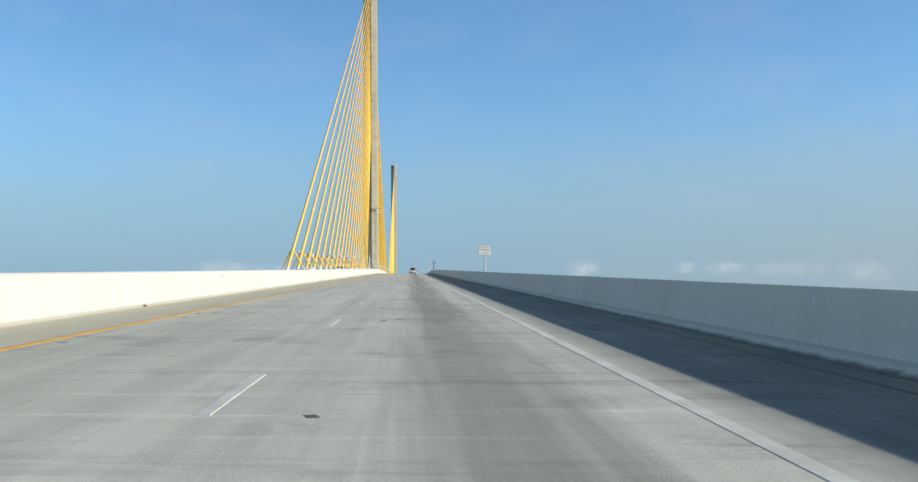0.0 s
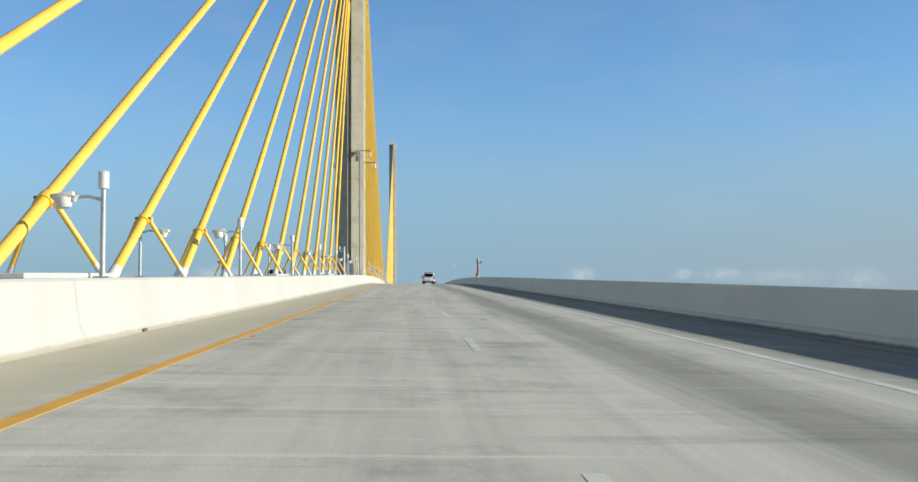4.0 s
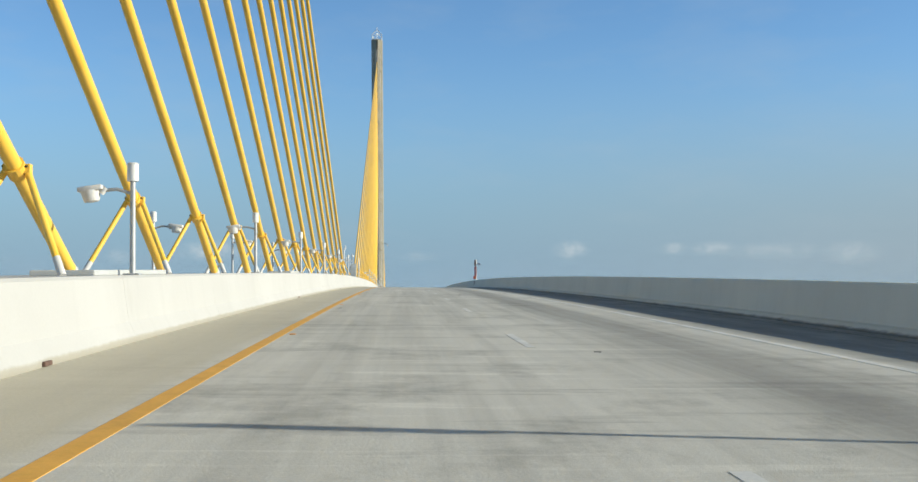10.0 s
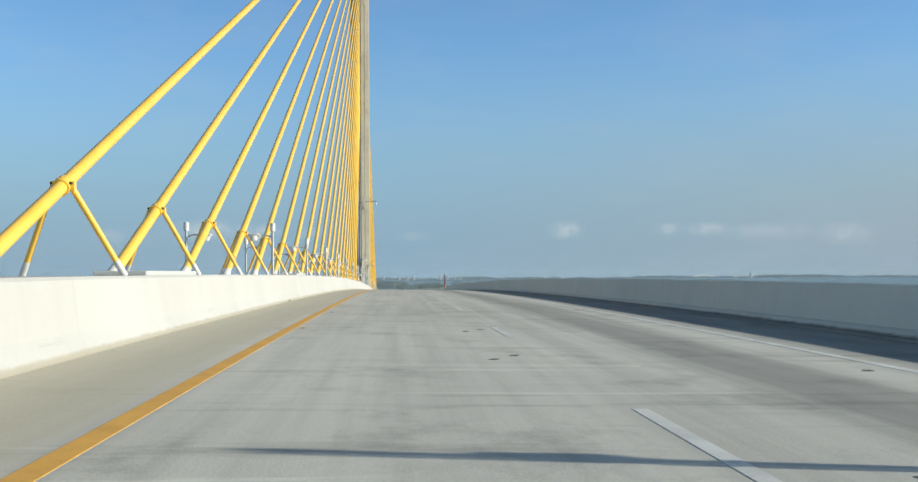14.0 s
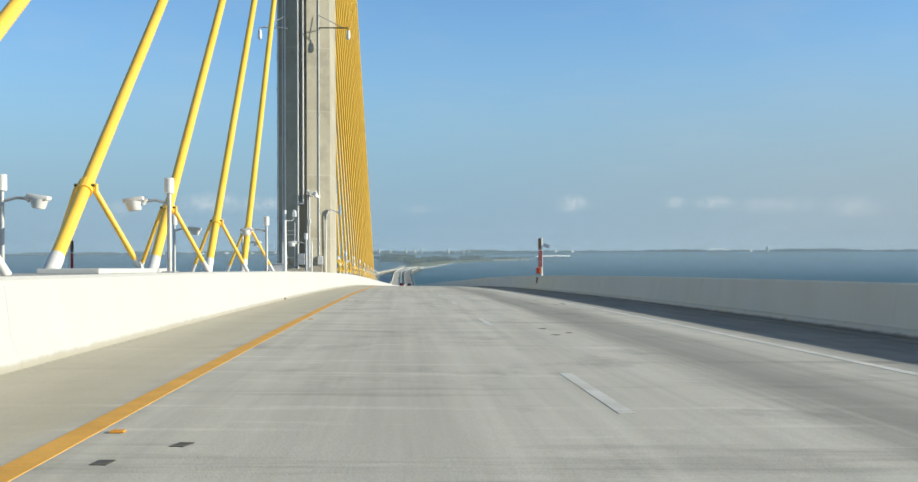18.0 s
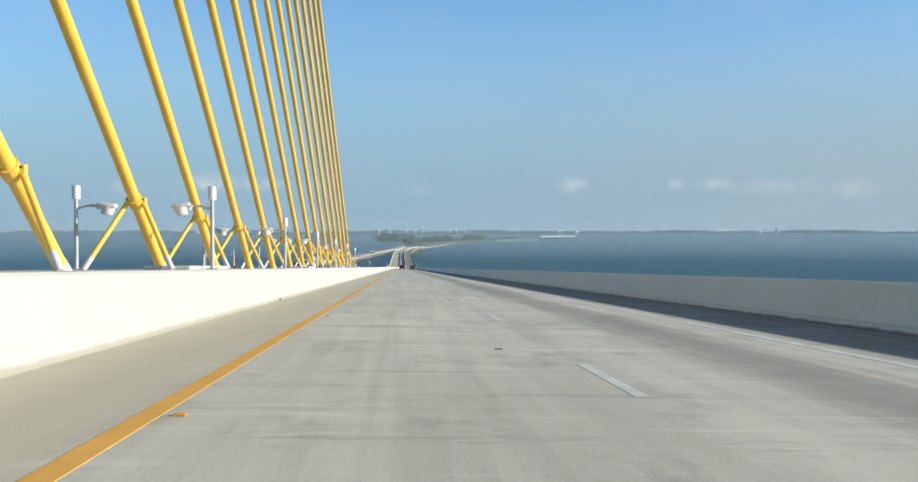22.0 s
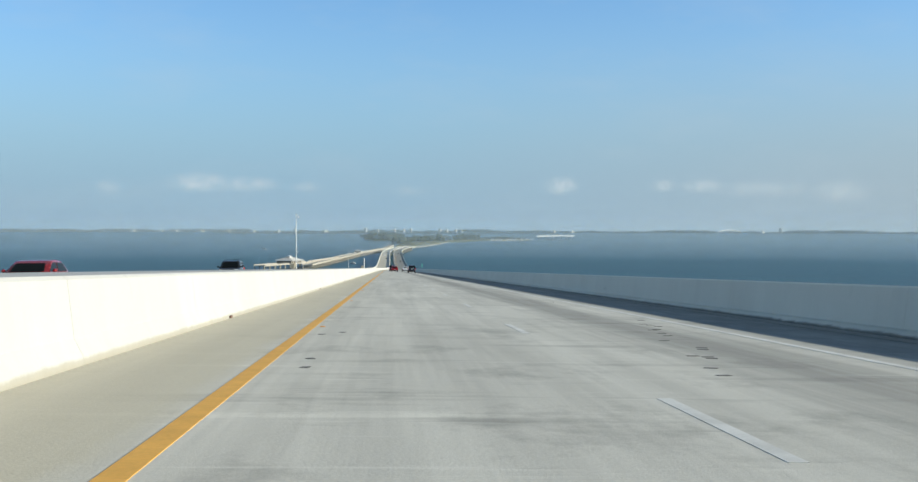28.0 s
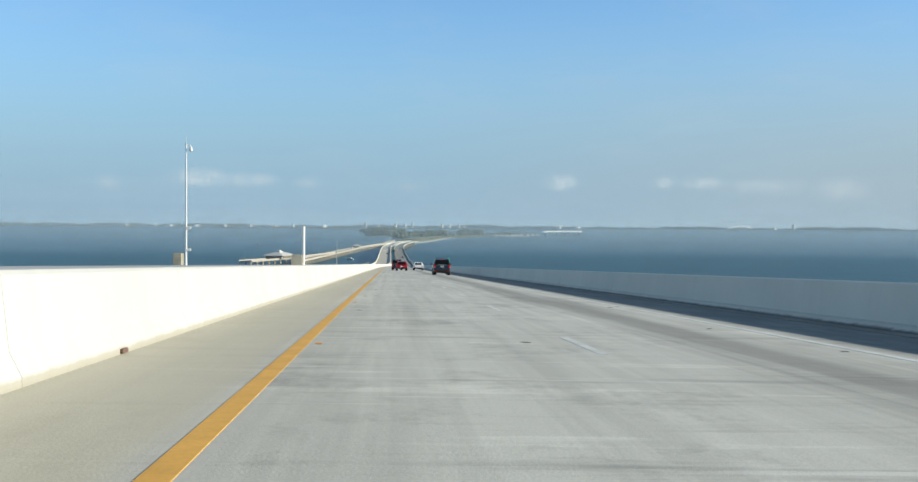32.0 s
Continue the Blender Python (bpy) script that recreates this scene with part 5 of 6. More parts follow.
def build_suv(m, paint, label, near=True):
    ob = thing("suv_car", m @ Matrix.Translation((0, 0, 0.045)), label, "car")
    W = 0.9
    bm = bmesh.new()
    low = [(-2.21, 0.36), (-2.25, 0.42), (-2.25, 0.54), (-2.19, 0.60), (-2.165, 0.98), (-2.10, 1.14), (0.95, 1.10), (1.05, 1.05), (1.95, 0.95), (2.14, 0.80), (2.20, 0.55), (2.16, 0.40)]
    hull(bm, low, W, 0.045)
    body = part("body", bm, paint, ob, smooth=True)
    bm = bmesh.new()
    top = [(-2.12, 1.08), (-1.98, 1.45), (-1.86, 1.62), (-1.70, 1.685), (-0.9, 1.715), (-0.2, 1.70), (0.22, 1.64), (0.55, 1.42), (1.02, 1.07)]
    hull(bm, top, W - 0.03, 0.03, 1.08, 0.26)
    part("cabin", bm, paint, ob, smooth=True)
    bm = bmesh.new()
    hull(bm, [(-2.20, 0.20), (-2.26, 0.26), (-2.262, 0.44), (-1.9, 0.43), (1.9, 0.44), (2.2, 0.46), (2.22, 0.34), (2.18, 0.26)], W - 0.015, 0.02)
    part("bumper", bm, PLASTIC, ob, "black plastic bumper and sills", True)
    # rear glass, follows the slope of the tailgate
    def on_tail(x, z, out=0.0):
        yy = -2.12 + (z - 1.08) * 0.375 if z < 1.45 else -1.98 + (z - 1.45) * 0.7
        return (x, yy - out, z)
    bm = bmesh.new()
    for rows in (((0.69, 1.14), (0.715, 1.18)), ((0.715, 1.18), (0.68, 1.45)), ((0.68, 1.45), (0.64, 1.57)), ((0.64, 1.57), (0.60, 1.61))):
        (w0, z0), (w1, z1) = rows
        loft(bm, [[on_tail(-w0, z0, o), on_tail(w0, z0, o), on_tail(w1, z1, o), on_tail(-w1, z1, o)] for o in (0.03, -0.03)])
    glass = part("rear_window", bm, TINT, ob, "dark tinted rear window")
    part("rear_wiper", pipe(bmesh.new(), [on_tail(0.12, 1.23, 0.04), on_tail(0.42, 1.25, 0.035)], 0.01), DARK, glass)
    bm = bmesh.new()
    for x in (-0.44, 0.36):
        box(bm, x - 0.03, x + 0.03, -1.90, -1.83, 1.59, 1.67, 0.01)
    part("glass_hinge", bm, PLASTIC, glass)
    part("brake_light", box(bmesh.new(), -0.19, 0.19, -1.875, -1.83, 1.622, 1.668, 0.012), LENS, ob, "red high-level brake light")
    part("chrome_strip", box(bmesh.new(), -0.43, 0.43, -2.172, -2.10, 1.03, 1.13, 0.012), CHROME, ob, "satin chrome tailgate strip")
    part("badge", tube(bmesh.new(), (0, -2.184, 1.08), (0, -2.165, 1.08), 0.04, sides=18), CHROME, ob, "round plain badge")
    plate = part("number_plate", box(bmesh.new(), -0.17, 0.17, -2.183, -2.15, 0.82, 0.975, 0.006), SHEET, ob, "white number plate with plain bars")
    bm = bmesh.new()
    for x in (-0.12, -0.065, -0.01, 0.045, 0.095):
        box(bm, x, x + 0.035, -2.186, -2.183, 0.865, 0.925)
    part("plate_bars", bm, INK, plate)
    bm = bmesh.new()
    box(bm, -0.68, -0.47, -2.172, -2.15, 0.965, 0.995)
    part("name_bar", bm, CHROME, ob)
    bm = bmesh.new()
    box(bm, 0.44, 0.66, -2.172, -2.15, 0.965, 0.993)
    part("name_bar", bm, CHROME, ob)
    part("tailgate_seam", box(bmesh.new(), -0.68, 0.68, -2.256, -2.15, 0.575, 0.60), DARK, ob)
    for s in (-1, 1):
        bm = bmesh.new()
        loft(bm, [[(s * (0.70 + k), -2.195, z), (s * 0.86, -2.19, z), (s * 0.908, -2.11, z), (s * 0.912, -1.95 - k, z + 0.01), (s * 0.85, -1.9, z)] for z, k in ((0.76, 0.0), (0.80, -0.01), (0.94, 0.0), (1.06, 0.02), (1.10, 0.04))])
        lamp = part("tail_light", bm, LENS, ob, "red tail light cluster")
        part("reverse_lens", box(bmesh.new(), min(s * 0.72, s * 0.84), max(s * 0.72, s * 0.84), -2.20, -2.13, 0.775, 0.82, 0.008), CLEAR, lamp, "clear reversing lamp")
        part("reflector", box(bmesh.new(), min(s * 0.5, s * 0.74), max(s * 0.5, s * 0.74), -2.275, -2.21, 0.33, 0.385, 0.006), LENS, ob, "red bumper reflector")
        # side glass
        def flank(y, z, o):
            return (s * ((W - 0.03) * (1.0 - 0.26 * (z - 1.08)) + o), y, z)
        for name, shape in (("quarter_window", ((-1.92, 1.16), (-1.36, 1.13), (-1.36, 1.58), (-1.74, 1.57))), ("rear_side_window", ((-1.27, 1.13), (-0.36, 1.12), (-0.36, 1.62), (-1.27, 1.59))), ("front_side_window", ((-0.28, 1.12), (0.78, 1.12), (0.42, 1.42), (0.10, 1.60), (-0.28, 1.62)))):
            bm = bmesh.new()
            loft(bm, [[flank(y, z, o) for y, z in shape] for o in (0.006, -0.05)])
            part(name, bm, TINT, ob, "dark tinted side window")
        bm = bmesh.new()
        box(bm, min(s * 0.95, s * 1.13), max(s * 0.95, s * 1.13), 0.56, 0.68, 1.09, 1.24, 0.035)
        box(bm, min(s * 0.86, s * 1.0), max(s * 0.86, s * 1.0), 0.58, 0.68, 1.10, 1.16, 0.01)
        part("door_mirror", bm, PLASTIC, ob, "black door mirror", True)
        for y in (-0.62, 0.32):
            part("door_handle", box(bmesh.new(), min(s * 0.885, s * 0.925), max(s * 0.885, s * 0.925), y - 0.11, y + 0.09, 0.955, 0.995, 0.012), paint, ob)
        bm = bmesh.new()
        for y in (-0.33, 0.80, -1.25):
            box(bm, min(s * 0.86, s * 0.9035), max(s * 0.86, s * 0.9035), y - 0.004, y + 0.004, 0.52, 1.06)
        part("door_seam", bm, GALV, ob)
        part("roof_rail", pipe(bmesh.new(), [(s * 0.60, -1.66, 1.67), (s * 0.60, -1.45, 1.765), (s * 0.60, -0.4, 1.785), (s * 0.60, 0.1, 1.745), (s * 0.60, 0.24, 1.65)], 0.024), PLASTIC, ob, "black roof rail", True)
        for y in (-1.32, 1.36):
            # solid black disc on the flank paints the shade inside the wheel arch
            bm = tube(bmesh.new(), (s * 0.60, y, 0.40), (s * 0.901, y, 0.37), 0.385, sides=28)
            part("wheel_arch", bm, PLASTIC, ob, "black disc standing for the shaded wheel gap", True)
            arc = [(s * 0.895, y + 0.395 * math.cos(a), 0.37 + 0.395 * math.sin(a)) for a in (radians(-8 + 196 * i / 14) for i in range(15))]
            part("arch_lip", pipe(bmesh.new(), arc, 0.026), paint, ob, smooth=True)
            build_wheel(ob, s * 0.815, y, 0.365, s, 0.32)
        part("headlight", box(bmesh.new(), min(s * 0.5, s * 0.82), max(s * 0.5, s * 0.82), 1.98, 2.15, 0.78, 0.92, 0.03), CLEAR, ob, "clear headlight")
    part("roof_crossbar", pipe(bmesh.new(), [(-0.60, -1.42, 1.755), (-0.3, -1.42, 1.775), (0.3, -1.42, 1.775), (0.60, -1.42, 1.755)], 0.022), PLASTIC, ob, "black roof crossbar", True)
    part("windscreen", loft(bmesh.new(), [[(-0.72, 0.99 + o, 1.13), (0.72, 0.99 + o, 1.13), (0.60, 0.32 + o, 1.60), (-0.60, 0.32 + o, 1.60)] for o in (0.02, -0.04)]), TINT, ob, "dark windscreen")
    bm = pipe(bmesh.new(), [(-0.5, -1.9, 0.30), (-0.2, -1.95, 0.27), (0.25, -1.95, 0.27), (0.5, -1.85, 0.3)], 0.05)
    box(bm, -0.3, 0.3, -1.9, -1.5, 0.22, 0.34, 0.04)
    part("underbody", bm, DARK, ob)
    return ob


def build_sedan(m, paint, label, h=1.45):
    """A plain saloon or small hatch, for cars seen far ahead or over the median."""
    ob = thing("passenger_car", m, label, "car")
    W = 0.89
    bm = bmesh.new()
    hull(bm, [(-2.22, 0.36), (-2.25, 0.6), (-2.18, 0.86), (-1.75, 0.93), (0.9, 0.92), (1.9, 0.80), (2.2, 0.62), (2.22, 0.36)], W, 0.05)
    part("body", bm, paint, ob, smooth=True)
    bm = bmesh.new()
    hull(bm, [(-1.78, 0.88), (-1.45, h - 0.22), (-1.15, h - 0.05), (-0.4, h), (0.1, h - 0.04), (0.5, h - 0.25), (1.02, 0.88)], W - 0.04, 0.03, 0.9, 0.36)
    part("cabin", bm, paint, ob, smooth=True)
    k = h - 1.45
    part("rear_window", loft(bmesh.new(), [[(-0.62, -1.70 - o, 1.0), (0.62, -1.70 - o, 1.0), (0.54, -1.33 - o, 1.31 + k), (-0.54, -1.33 - o, 1.31 + k)] for o in (0.04, -0.03)]), TINT, ob, "dark rear window")
    part("windscreen", loft(bmesh.new(), [[(-0.64, 0.93 + o, 0.97), (0.64, 0.93 + o, 0.97), (0.54, 0.40 + o, 1.32 + k), (-0.54, 0.40 + o, 1.32 + k)] for o in (0.03, -0.04)]), TINT, ob, "dark windscreen")
    for s in (-1, 1):
        def flank(y, z, o):
            return (s * ((W - 0.04) * (1.0 - 0.36 * (z - 0.9)) + o), y, z)
        for name, shape in (("rear_side_window", ((-1.5, 0.97), (-0.35, 0.96), (-0.35, h - 0.1), (-1.22, h - 0.13))), ("front_side_window", ((-0.27, 0.96), (0.85, 0.96), (0.42, h - 0.25), (0.1, h - 0.11), (-0.27, h - 0.1)))):
            part(name, loft(bmesh.new(), [[flank(y, z, o) for y, z in shape] for o in (0.008, -0.05)]), TINT, ob, "dark side window")
        part("tail_light", box(bmesh.new(), min(s * 0.55, s * 0.86), max(s * 0.55, s * 0.86), -2.245, -2.1, 0.66, 0.82, 0.02), LENS, ob, "red tail light")
        part("headlight", box(bmesh.new(), min(s * 0.5, s * 0.84), max(s * 0.5, s * 0.84), 1.95, 2.2, 0.62, 0.74, 0.03), CLEAR, ob, "clear headlight")
        part("door_mirror", ball(bmesh.new(), (s * 0.97, 0.62, 1.0), 0.09, 0.8), paint, ob, smooth=True)
        for y in (-1.35, 1.38):
            # black disc in place of the shaded hollow around the wheel
            part("wheel_arch", tube(bmesh.new(), (s * 0.6, y, 0.36), (s * 0.892, y, 0.36), 0.37, sides=24), PLASTIC, ob, "black disc standing for the shaded wheel gap", True)
            build_wheel(ob, s * 0.80, y, 0.31, s)
    plate = part("number_plate", box(bmesh.new(), -0.17, 0.17, -2.262, -2.22, 0.60, 0.72, 0.005), SHEET, ob, "pale number plate")
    part("rear_bumper", hull(bmesh.new(), [(-2.28, 0.28), (-2.29, 0.42), (-2.2, 0.52), (-1.9, 0.5), (-1.9, 0.28)], W - 0.02, 0.03), PLASTIC, ob, "dark lower bumper", True)
    return ob


def on_road(x, y, turn=0.0):
    return Matrix.Translation((x, y, ground(x, y))) @ Matrix.Rotation(tilt(y), 4, "X") @ Matrix.Rotation(FALL if x > 0 else -FALL, 4, "Y") @ Matrix.Rotation(turn, 4, "Z")


build_suv(on_road(9.32, 42.2, radians(1.2)) @ Matrix.Scale(0.955, 4), CAR_WHITE, "white suv with black bumper and roof rails in the slow lane")
build_sedan(on_road(6.65, 906.5), CAR_RED, "dark red hatchback driving ahead in the fast lane", 1.5)
build_suv(on_road(9.94, 843.5) @ Matrix.Scale(0.92, 4), CAR_BLACK, "black suv driving ahead in the slow lane")
build_sedan(on_road(9.95, 932.5), CAR_WHITE, "white saloon car further ahead in the slow lane")
build_suv(on_road(6.05, 920.5), CAR_BLACK, "black suv close ahead of the red hatchback")
build_sedan(on_road(-8.9, 647.0, math.pi), CAR_RED, "red saloon car oncoming beyond the median", 1.42)
build_suv(on_road(-8.9, 702.0, math.pi), CAR_BLACK, "black suv oncoming beyond the median")
build_suv(on_road(-8.9, 444.0, math.pi), CAR_BLACK, "black suv oncoming in the outer lane beyond the median")
build_suv(on_road(-8.9, 575.0, math.pi), CAR_BLACK, "dark suv oncoming beyond the last stays")
build_sedan(on_road(-5.3, -27.0, math.pi), CAR_BLACK, "black saloon car oncoming beyond the median", 1.5)
build_suv(on_road(-5.3, 1240.0, math.pi), CAR_WHITE, "white suv oncoming far down the slope")


# ---- piers under the bridge ----
def build_pier(x, y, z, wide, label):
    ob = thing("bridge_pier", Matrix.Translation((x, y, 0)), label, "bridge pier", "bridge piers")
    bm = box(bmesh.new(), -wide, wide, -1.1, 1.1, -3.0, z - 1.2, 0.15)
    part("shaft", bm, PIERC, ob)
    part("crosshead", box(bmesh.new(), -wide * 1.25, wide * 1.25, -1.3, 1.3, z - 1.3, z - 0.35, 0.1), PIERC, ob)
    return ob


for y in (-390, -300, -215, -130, 500, 585, 670, 755, 840, 925):
    build_pier(0, y, road(y) - 3.8, 2.6, "tall tan concrete pier under the box girder")
for y in list(range(990, 1800, 45)) + list(range(1800, 2860, 60)):
    for side in (-1, 1):
        build_pier(centre(y) + side * (7.7 + spread(y)), y, road(y) - 0.2, 4.2, "low concrete bent under the trestle bridge")

# far traffic as small plain cars on the trestle
for side, x, y, paint, tag in ((-1, 5.0, 2000, CAR_BLACK, "dark"), (-1, 8.5, 2140, CAR_WHITE, "white"), (-1, 5.0, 2300, CAR_BLACK, "dark"), (1, 5.0, 2080, CAR_WHITE, "white"), (1, 8.5, 1880, CAR_BLACK, "dark"), (1, 8.5, 2240, CAR_BLACK, "dark")):
    build_sedan(Matrix.Translation((centre(y) + side * (x + spread(y)), y, road(y))) @ Matrix.Rotation(0 if side > 0 else math.pi, 4, "Z"), paint, tag + " saloon car far away on the trestle bridge")


# ---- lamp posts down the slope ----
def build_lamp(x, y, z, h, label, arm=1.2):
    ob = thing("lamp_post", Matrix.Translation((x, y, z)), label, "lamp post", "lamp posts")
    part("pole", tube(bmesh.new(), (0, 0, 0), (0, 0, h), 0.13, 0.08, 8), GALV, ob)
    part("arm", tube(bmesh.new(), (0, 0, h), (arm, 0, h + 0.2), 0.07, sides=6), GALV, ob)
    part("lamp_head", box(bmesh.new(), arm - 0.1, arm + 0.6, -0.15, 0.15, h + 0.1, h + 0.3, 0.03), GALV, ob)
    return ob


build_lamp(-13.4, 1120.0, road(1120), 9.0, "grey lamp post beside the oncoming carriageway")


# ---- fishing pier ----


def strip(name, a, b, width, z0, z1, material, parent=None, label=""):
    a, b = Vector((*a, 0)), Vector((*b, 0))
    u = (b - a).normalized()
    n = Vector((-u.y, u.x, 0)) * width / 2
    bm = bmesh.new()
    loft(bm, [[p - n + Vector((0, 0, z0)), p + n + Vector((0, 0, z0)), p + n + Vector((0, 0, z1)), p - n + Vector((0, 0, z1))] for p in (a, b)])
    return part(name, bm, material, parent, label)


pier = thing("fishing_pier", Matrix.Identity(4), "long tan concrete fishing pier on piles over the bay", "pier")
runs = (((-137, 1848), (-90, 1985), 14.0), ((-90, 1985), (-66, 2150), 7.0), ((-86, 1872), (-46, 2389), 12.0), ((-46, 2389), (0, 2788), 8.0), ((0, 2788), (14, 3150), 8.0))
for a, b, w in runs:
    strip("deck", a, b, w, 4.2, 5.2, PIERC, pier)
    u = (Vector(b) - Vector(a)).normalized()
    n = Vector((-u.y, u.x)) * w / 2
    for s in (-1, 1):
        strip("railing", Vector(a) + n * s * 0.97, Vector(b) + n * s * 0.97, 0.4, 5.2, 6.2, PIERC, pier)
pile_bm = tube(bmesh.new(), (0, 0, -2), (0, 0, 4.3), 0.75, sides=8)
pile_me = bpy.data.meshes.new("pile")
pile_bm.to_mesh(pile_me)
pile_bm.free()
pile_me.materials.append(PIERC)
for a, b, w in runs:
    a, b = Vector(a), Vector(b)
    u = (b - a).normalized()
    n = Vector((-u.y, u.x)) * w * 0.42
    for i in range(int((b - a).length / 14) + 1):
        for s in (-1, 1):
            p = a + u * 14 * i + n * s
            ob = new("pile", pile_me)
            ob.parent = pier
            ob.matrix_world = Matrix.Translation((p.x, p.y, 0))
house = thing("pier_house", Matrix.Translation((-111, 1925, 5.2)) @ Matrix.Rotation(radians(-16), 4, "Z"), "pale bait shop with a broad hipped roof on the pier", "building")
part("house_body", box(bmesh.new(), -9, 9, -16, 16, 0, 3.4), PIERC, house)
bm = bmesh.new()
loft(bm, [[(x * a, y * b, z) for x, y in ((-1, -1), (1, -1), (1, 1), (-1, 1))] for z, a, b in ((3.2, 11.5, 19), (3.6, 11.5, 19), (6.6, 3.6, 9), (6.8, 2.6, 6))])
part("roof", bm, ROOF, house, "pale hipped roof")
part("lantern", ball(box(bmesh.new(), -2.5, 2.5, -4, 4, 6.6, 8.0, 0.2), (0, 0, 8.0), 2.4, 0.5), FARWHITE, house, "white domed lantern")
# dark panels on the closed wall imitate the shade in open bays
for y in (-11, -5, 1, 7, 13):
    part("opening", box(bmesh.new(), 9.0, 9.05, y - 2, y + 1.5, 0.6, 2.6), DARK, house, "dark panel standing for a shaded open bay")
for i in range(34):
    t = i / 33
    y = 1860 + t * 1200
    x = np.interp(y, [1860, 2389, 2788, 3150], [-91, -50, -4, 10])
    build_lamp(float(x), y, 5.2, 8.0, "thin lamp post on the fishing pier", 1.0)
for x, y in ((-138, 1853), (-130, 1868), (-122, 1890), (-112, 1965)):
    build_lamp(x, y, 5.2, 8.5, "thin lamp post on the fishing pier", 1.0)
shed = thing("pier_shelter", Matrix.Translation((-44, 2425, 5.2)), "small pale roofed shelter on the pier", "shelter")
part("shelter_body", box(bmesh.new(), -5, 5, -9, 9, 0, 3.2), PIERC, shed)
part("roof", loft(bmesh.new(), [[(x * a, y * b, z) for x, y in ((-1, -1), (1, -1), (1, 1), (-1, 1))] for z, a, b in ((3.0, 6.4, 10.5), (5.4, 1.0, 4.0))]), ROOF, shed)


# ---- boats ----
def build_boat(x, y, length, sail, label):
    ob = thing("boat", Matrix.Translation((x, y, 0)) @ Matrix.Rotation(radians(70), 4, "Z"), label, "boat", "boats on the bay")
    L = length / 2
    bm = bmesh.new()
    loft(bm, [[(-w, yy, 1.3), (-w * 0.6, yy, -0.2), (w * 0.6, yy, -0.2), (w, yy, 1.3)] for yy, w in ((-L, 1.4), (-L * 0.3, 1.7), (L * 0.4, 1.4), (L, 0.15))])
    part("hull", bm, FARWHITE, ob)
    part("cabin", box(bmesh.new(), -0.9, 0.9, -L * 0.5, L * 0.3, 1.2, 2.6, 0.15), FARWHITE, ob)
    if sail:
        part("mast", tube(bmesh.new(), (0, 0, 1), (0, 0, 14), 0.12, sides=6), GALV, ob)
        part("furled_sail", tube(bmesh.new(), (0, 0.2, 2.6), (0, -L * 0.8, 2.7), 0.25, sides=6), FARWHITE, ob)
    return ob


build_boat(-248, 2900, 15, True, "white sailing boat at anchor with bare mast")
build_boat(-41, 2051, 9, False, "small white motor boat near the pier")
build_boat(-195, 3190, 10, False, "small white motor boat far out on the bay")
build_boat(-180, 3380, 10, False, "small white motor boat far out")
build_boat(-690, 3100, 9, False, "small white motor boat alone on the bay")


# ---- island, causeway land and far shore ----
def rim(x, y):
    return 28.0 * (max(0.0, math.hypot(x, y - 500) - 2000) / 2850.0) ** 2


def build_land(name, spine, material, label, height, seed):
    """Low land along a spine of (x, y, half width), with an uneven shore."""
    rg = random.Random(seed)
    rows = []
    for (x0, y0, w0), (x1, y1, w1) in zip(spine, spine[1:]):
        for k in range(8):
            t = k / 8
            x, y, w = x0 + (x1 - x0) * t, y0 + (y1 - y0) * t, w0 + (w1 - w0) * t
            u = Vector((x1 - x0, y1 - y0)).normalized()
            n = Vector((-u.y, u.x))
            l, r = w * rg.uniform(0.8, 1.2), w * rg.uniform(0.8, 1.2)
            z = rim(x, y)
            hh = height * rg.uniform(0.6, 1.2)
            rows.append([(x + n.x * s, y + n.y * s, z + q) for s, q in ((l, -0.8), (l * 0.9, 0.7), (l * 0.4, hh), (-r * 0.4, hh), (-r * 0.9, 0.7), (-r, -0.8))])
    n = len(rows[0])
    verts = [p for row in rows for p in row]
    faces = [(i * n + k, i * n + k + 1, (i + 1) * n + k + 1, (i + 1) * n + k) for i in range(len(rows) - 1) for k in range(n - 1)]
    return tagged(new(name, mesh_of(name, verts, faces, material)), label, "land", kind="structure")


build_land("ground_causeway", [(22, 2830, 8), (38, 3080, 20), (66, 3430, 34), (140, 3760, 60), (245, 3890, 55), (440, 3945, 12)], SCRUB, "scrubby grey-green causeway land", 2.0, 3)
build_land("ground_beach", [(34, 2930, 5), (62, 3060, 6), (98, 3240, 6), (150, 3560, 7), (205, 3800, 8), (330, 3830, 3), (445, 3895, 3)], SAND, "thin pale sandy beach along the causeway", 1.2, 9)
build_land("ground_island", [(58, 3300, 20), (108, 3600, 60), (200, 3810, 70), (325, 3950, 50), (450, 4000, 20)], SCRUB, "scrubby green causeway land behind the sand", 3.0, 5)
build_land("ground_mangrove", [(-58, 3840, 12), (-30, 3850, 40), (18, 3860, 50), (70, 3880, 50)], SCRUB, "dark low mangrove island", 2.0, 7)


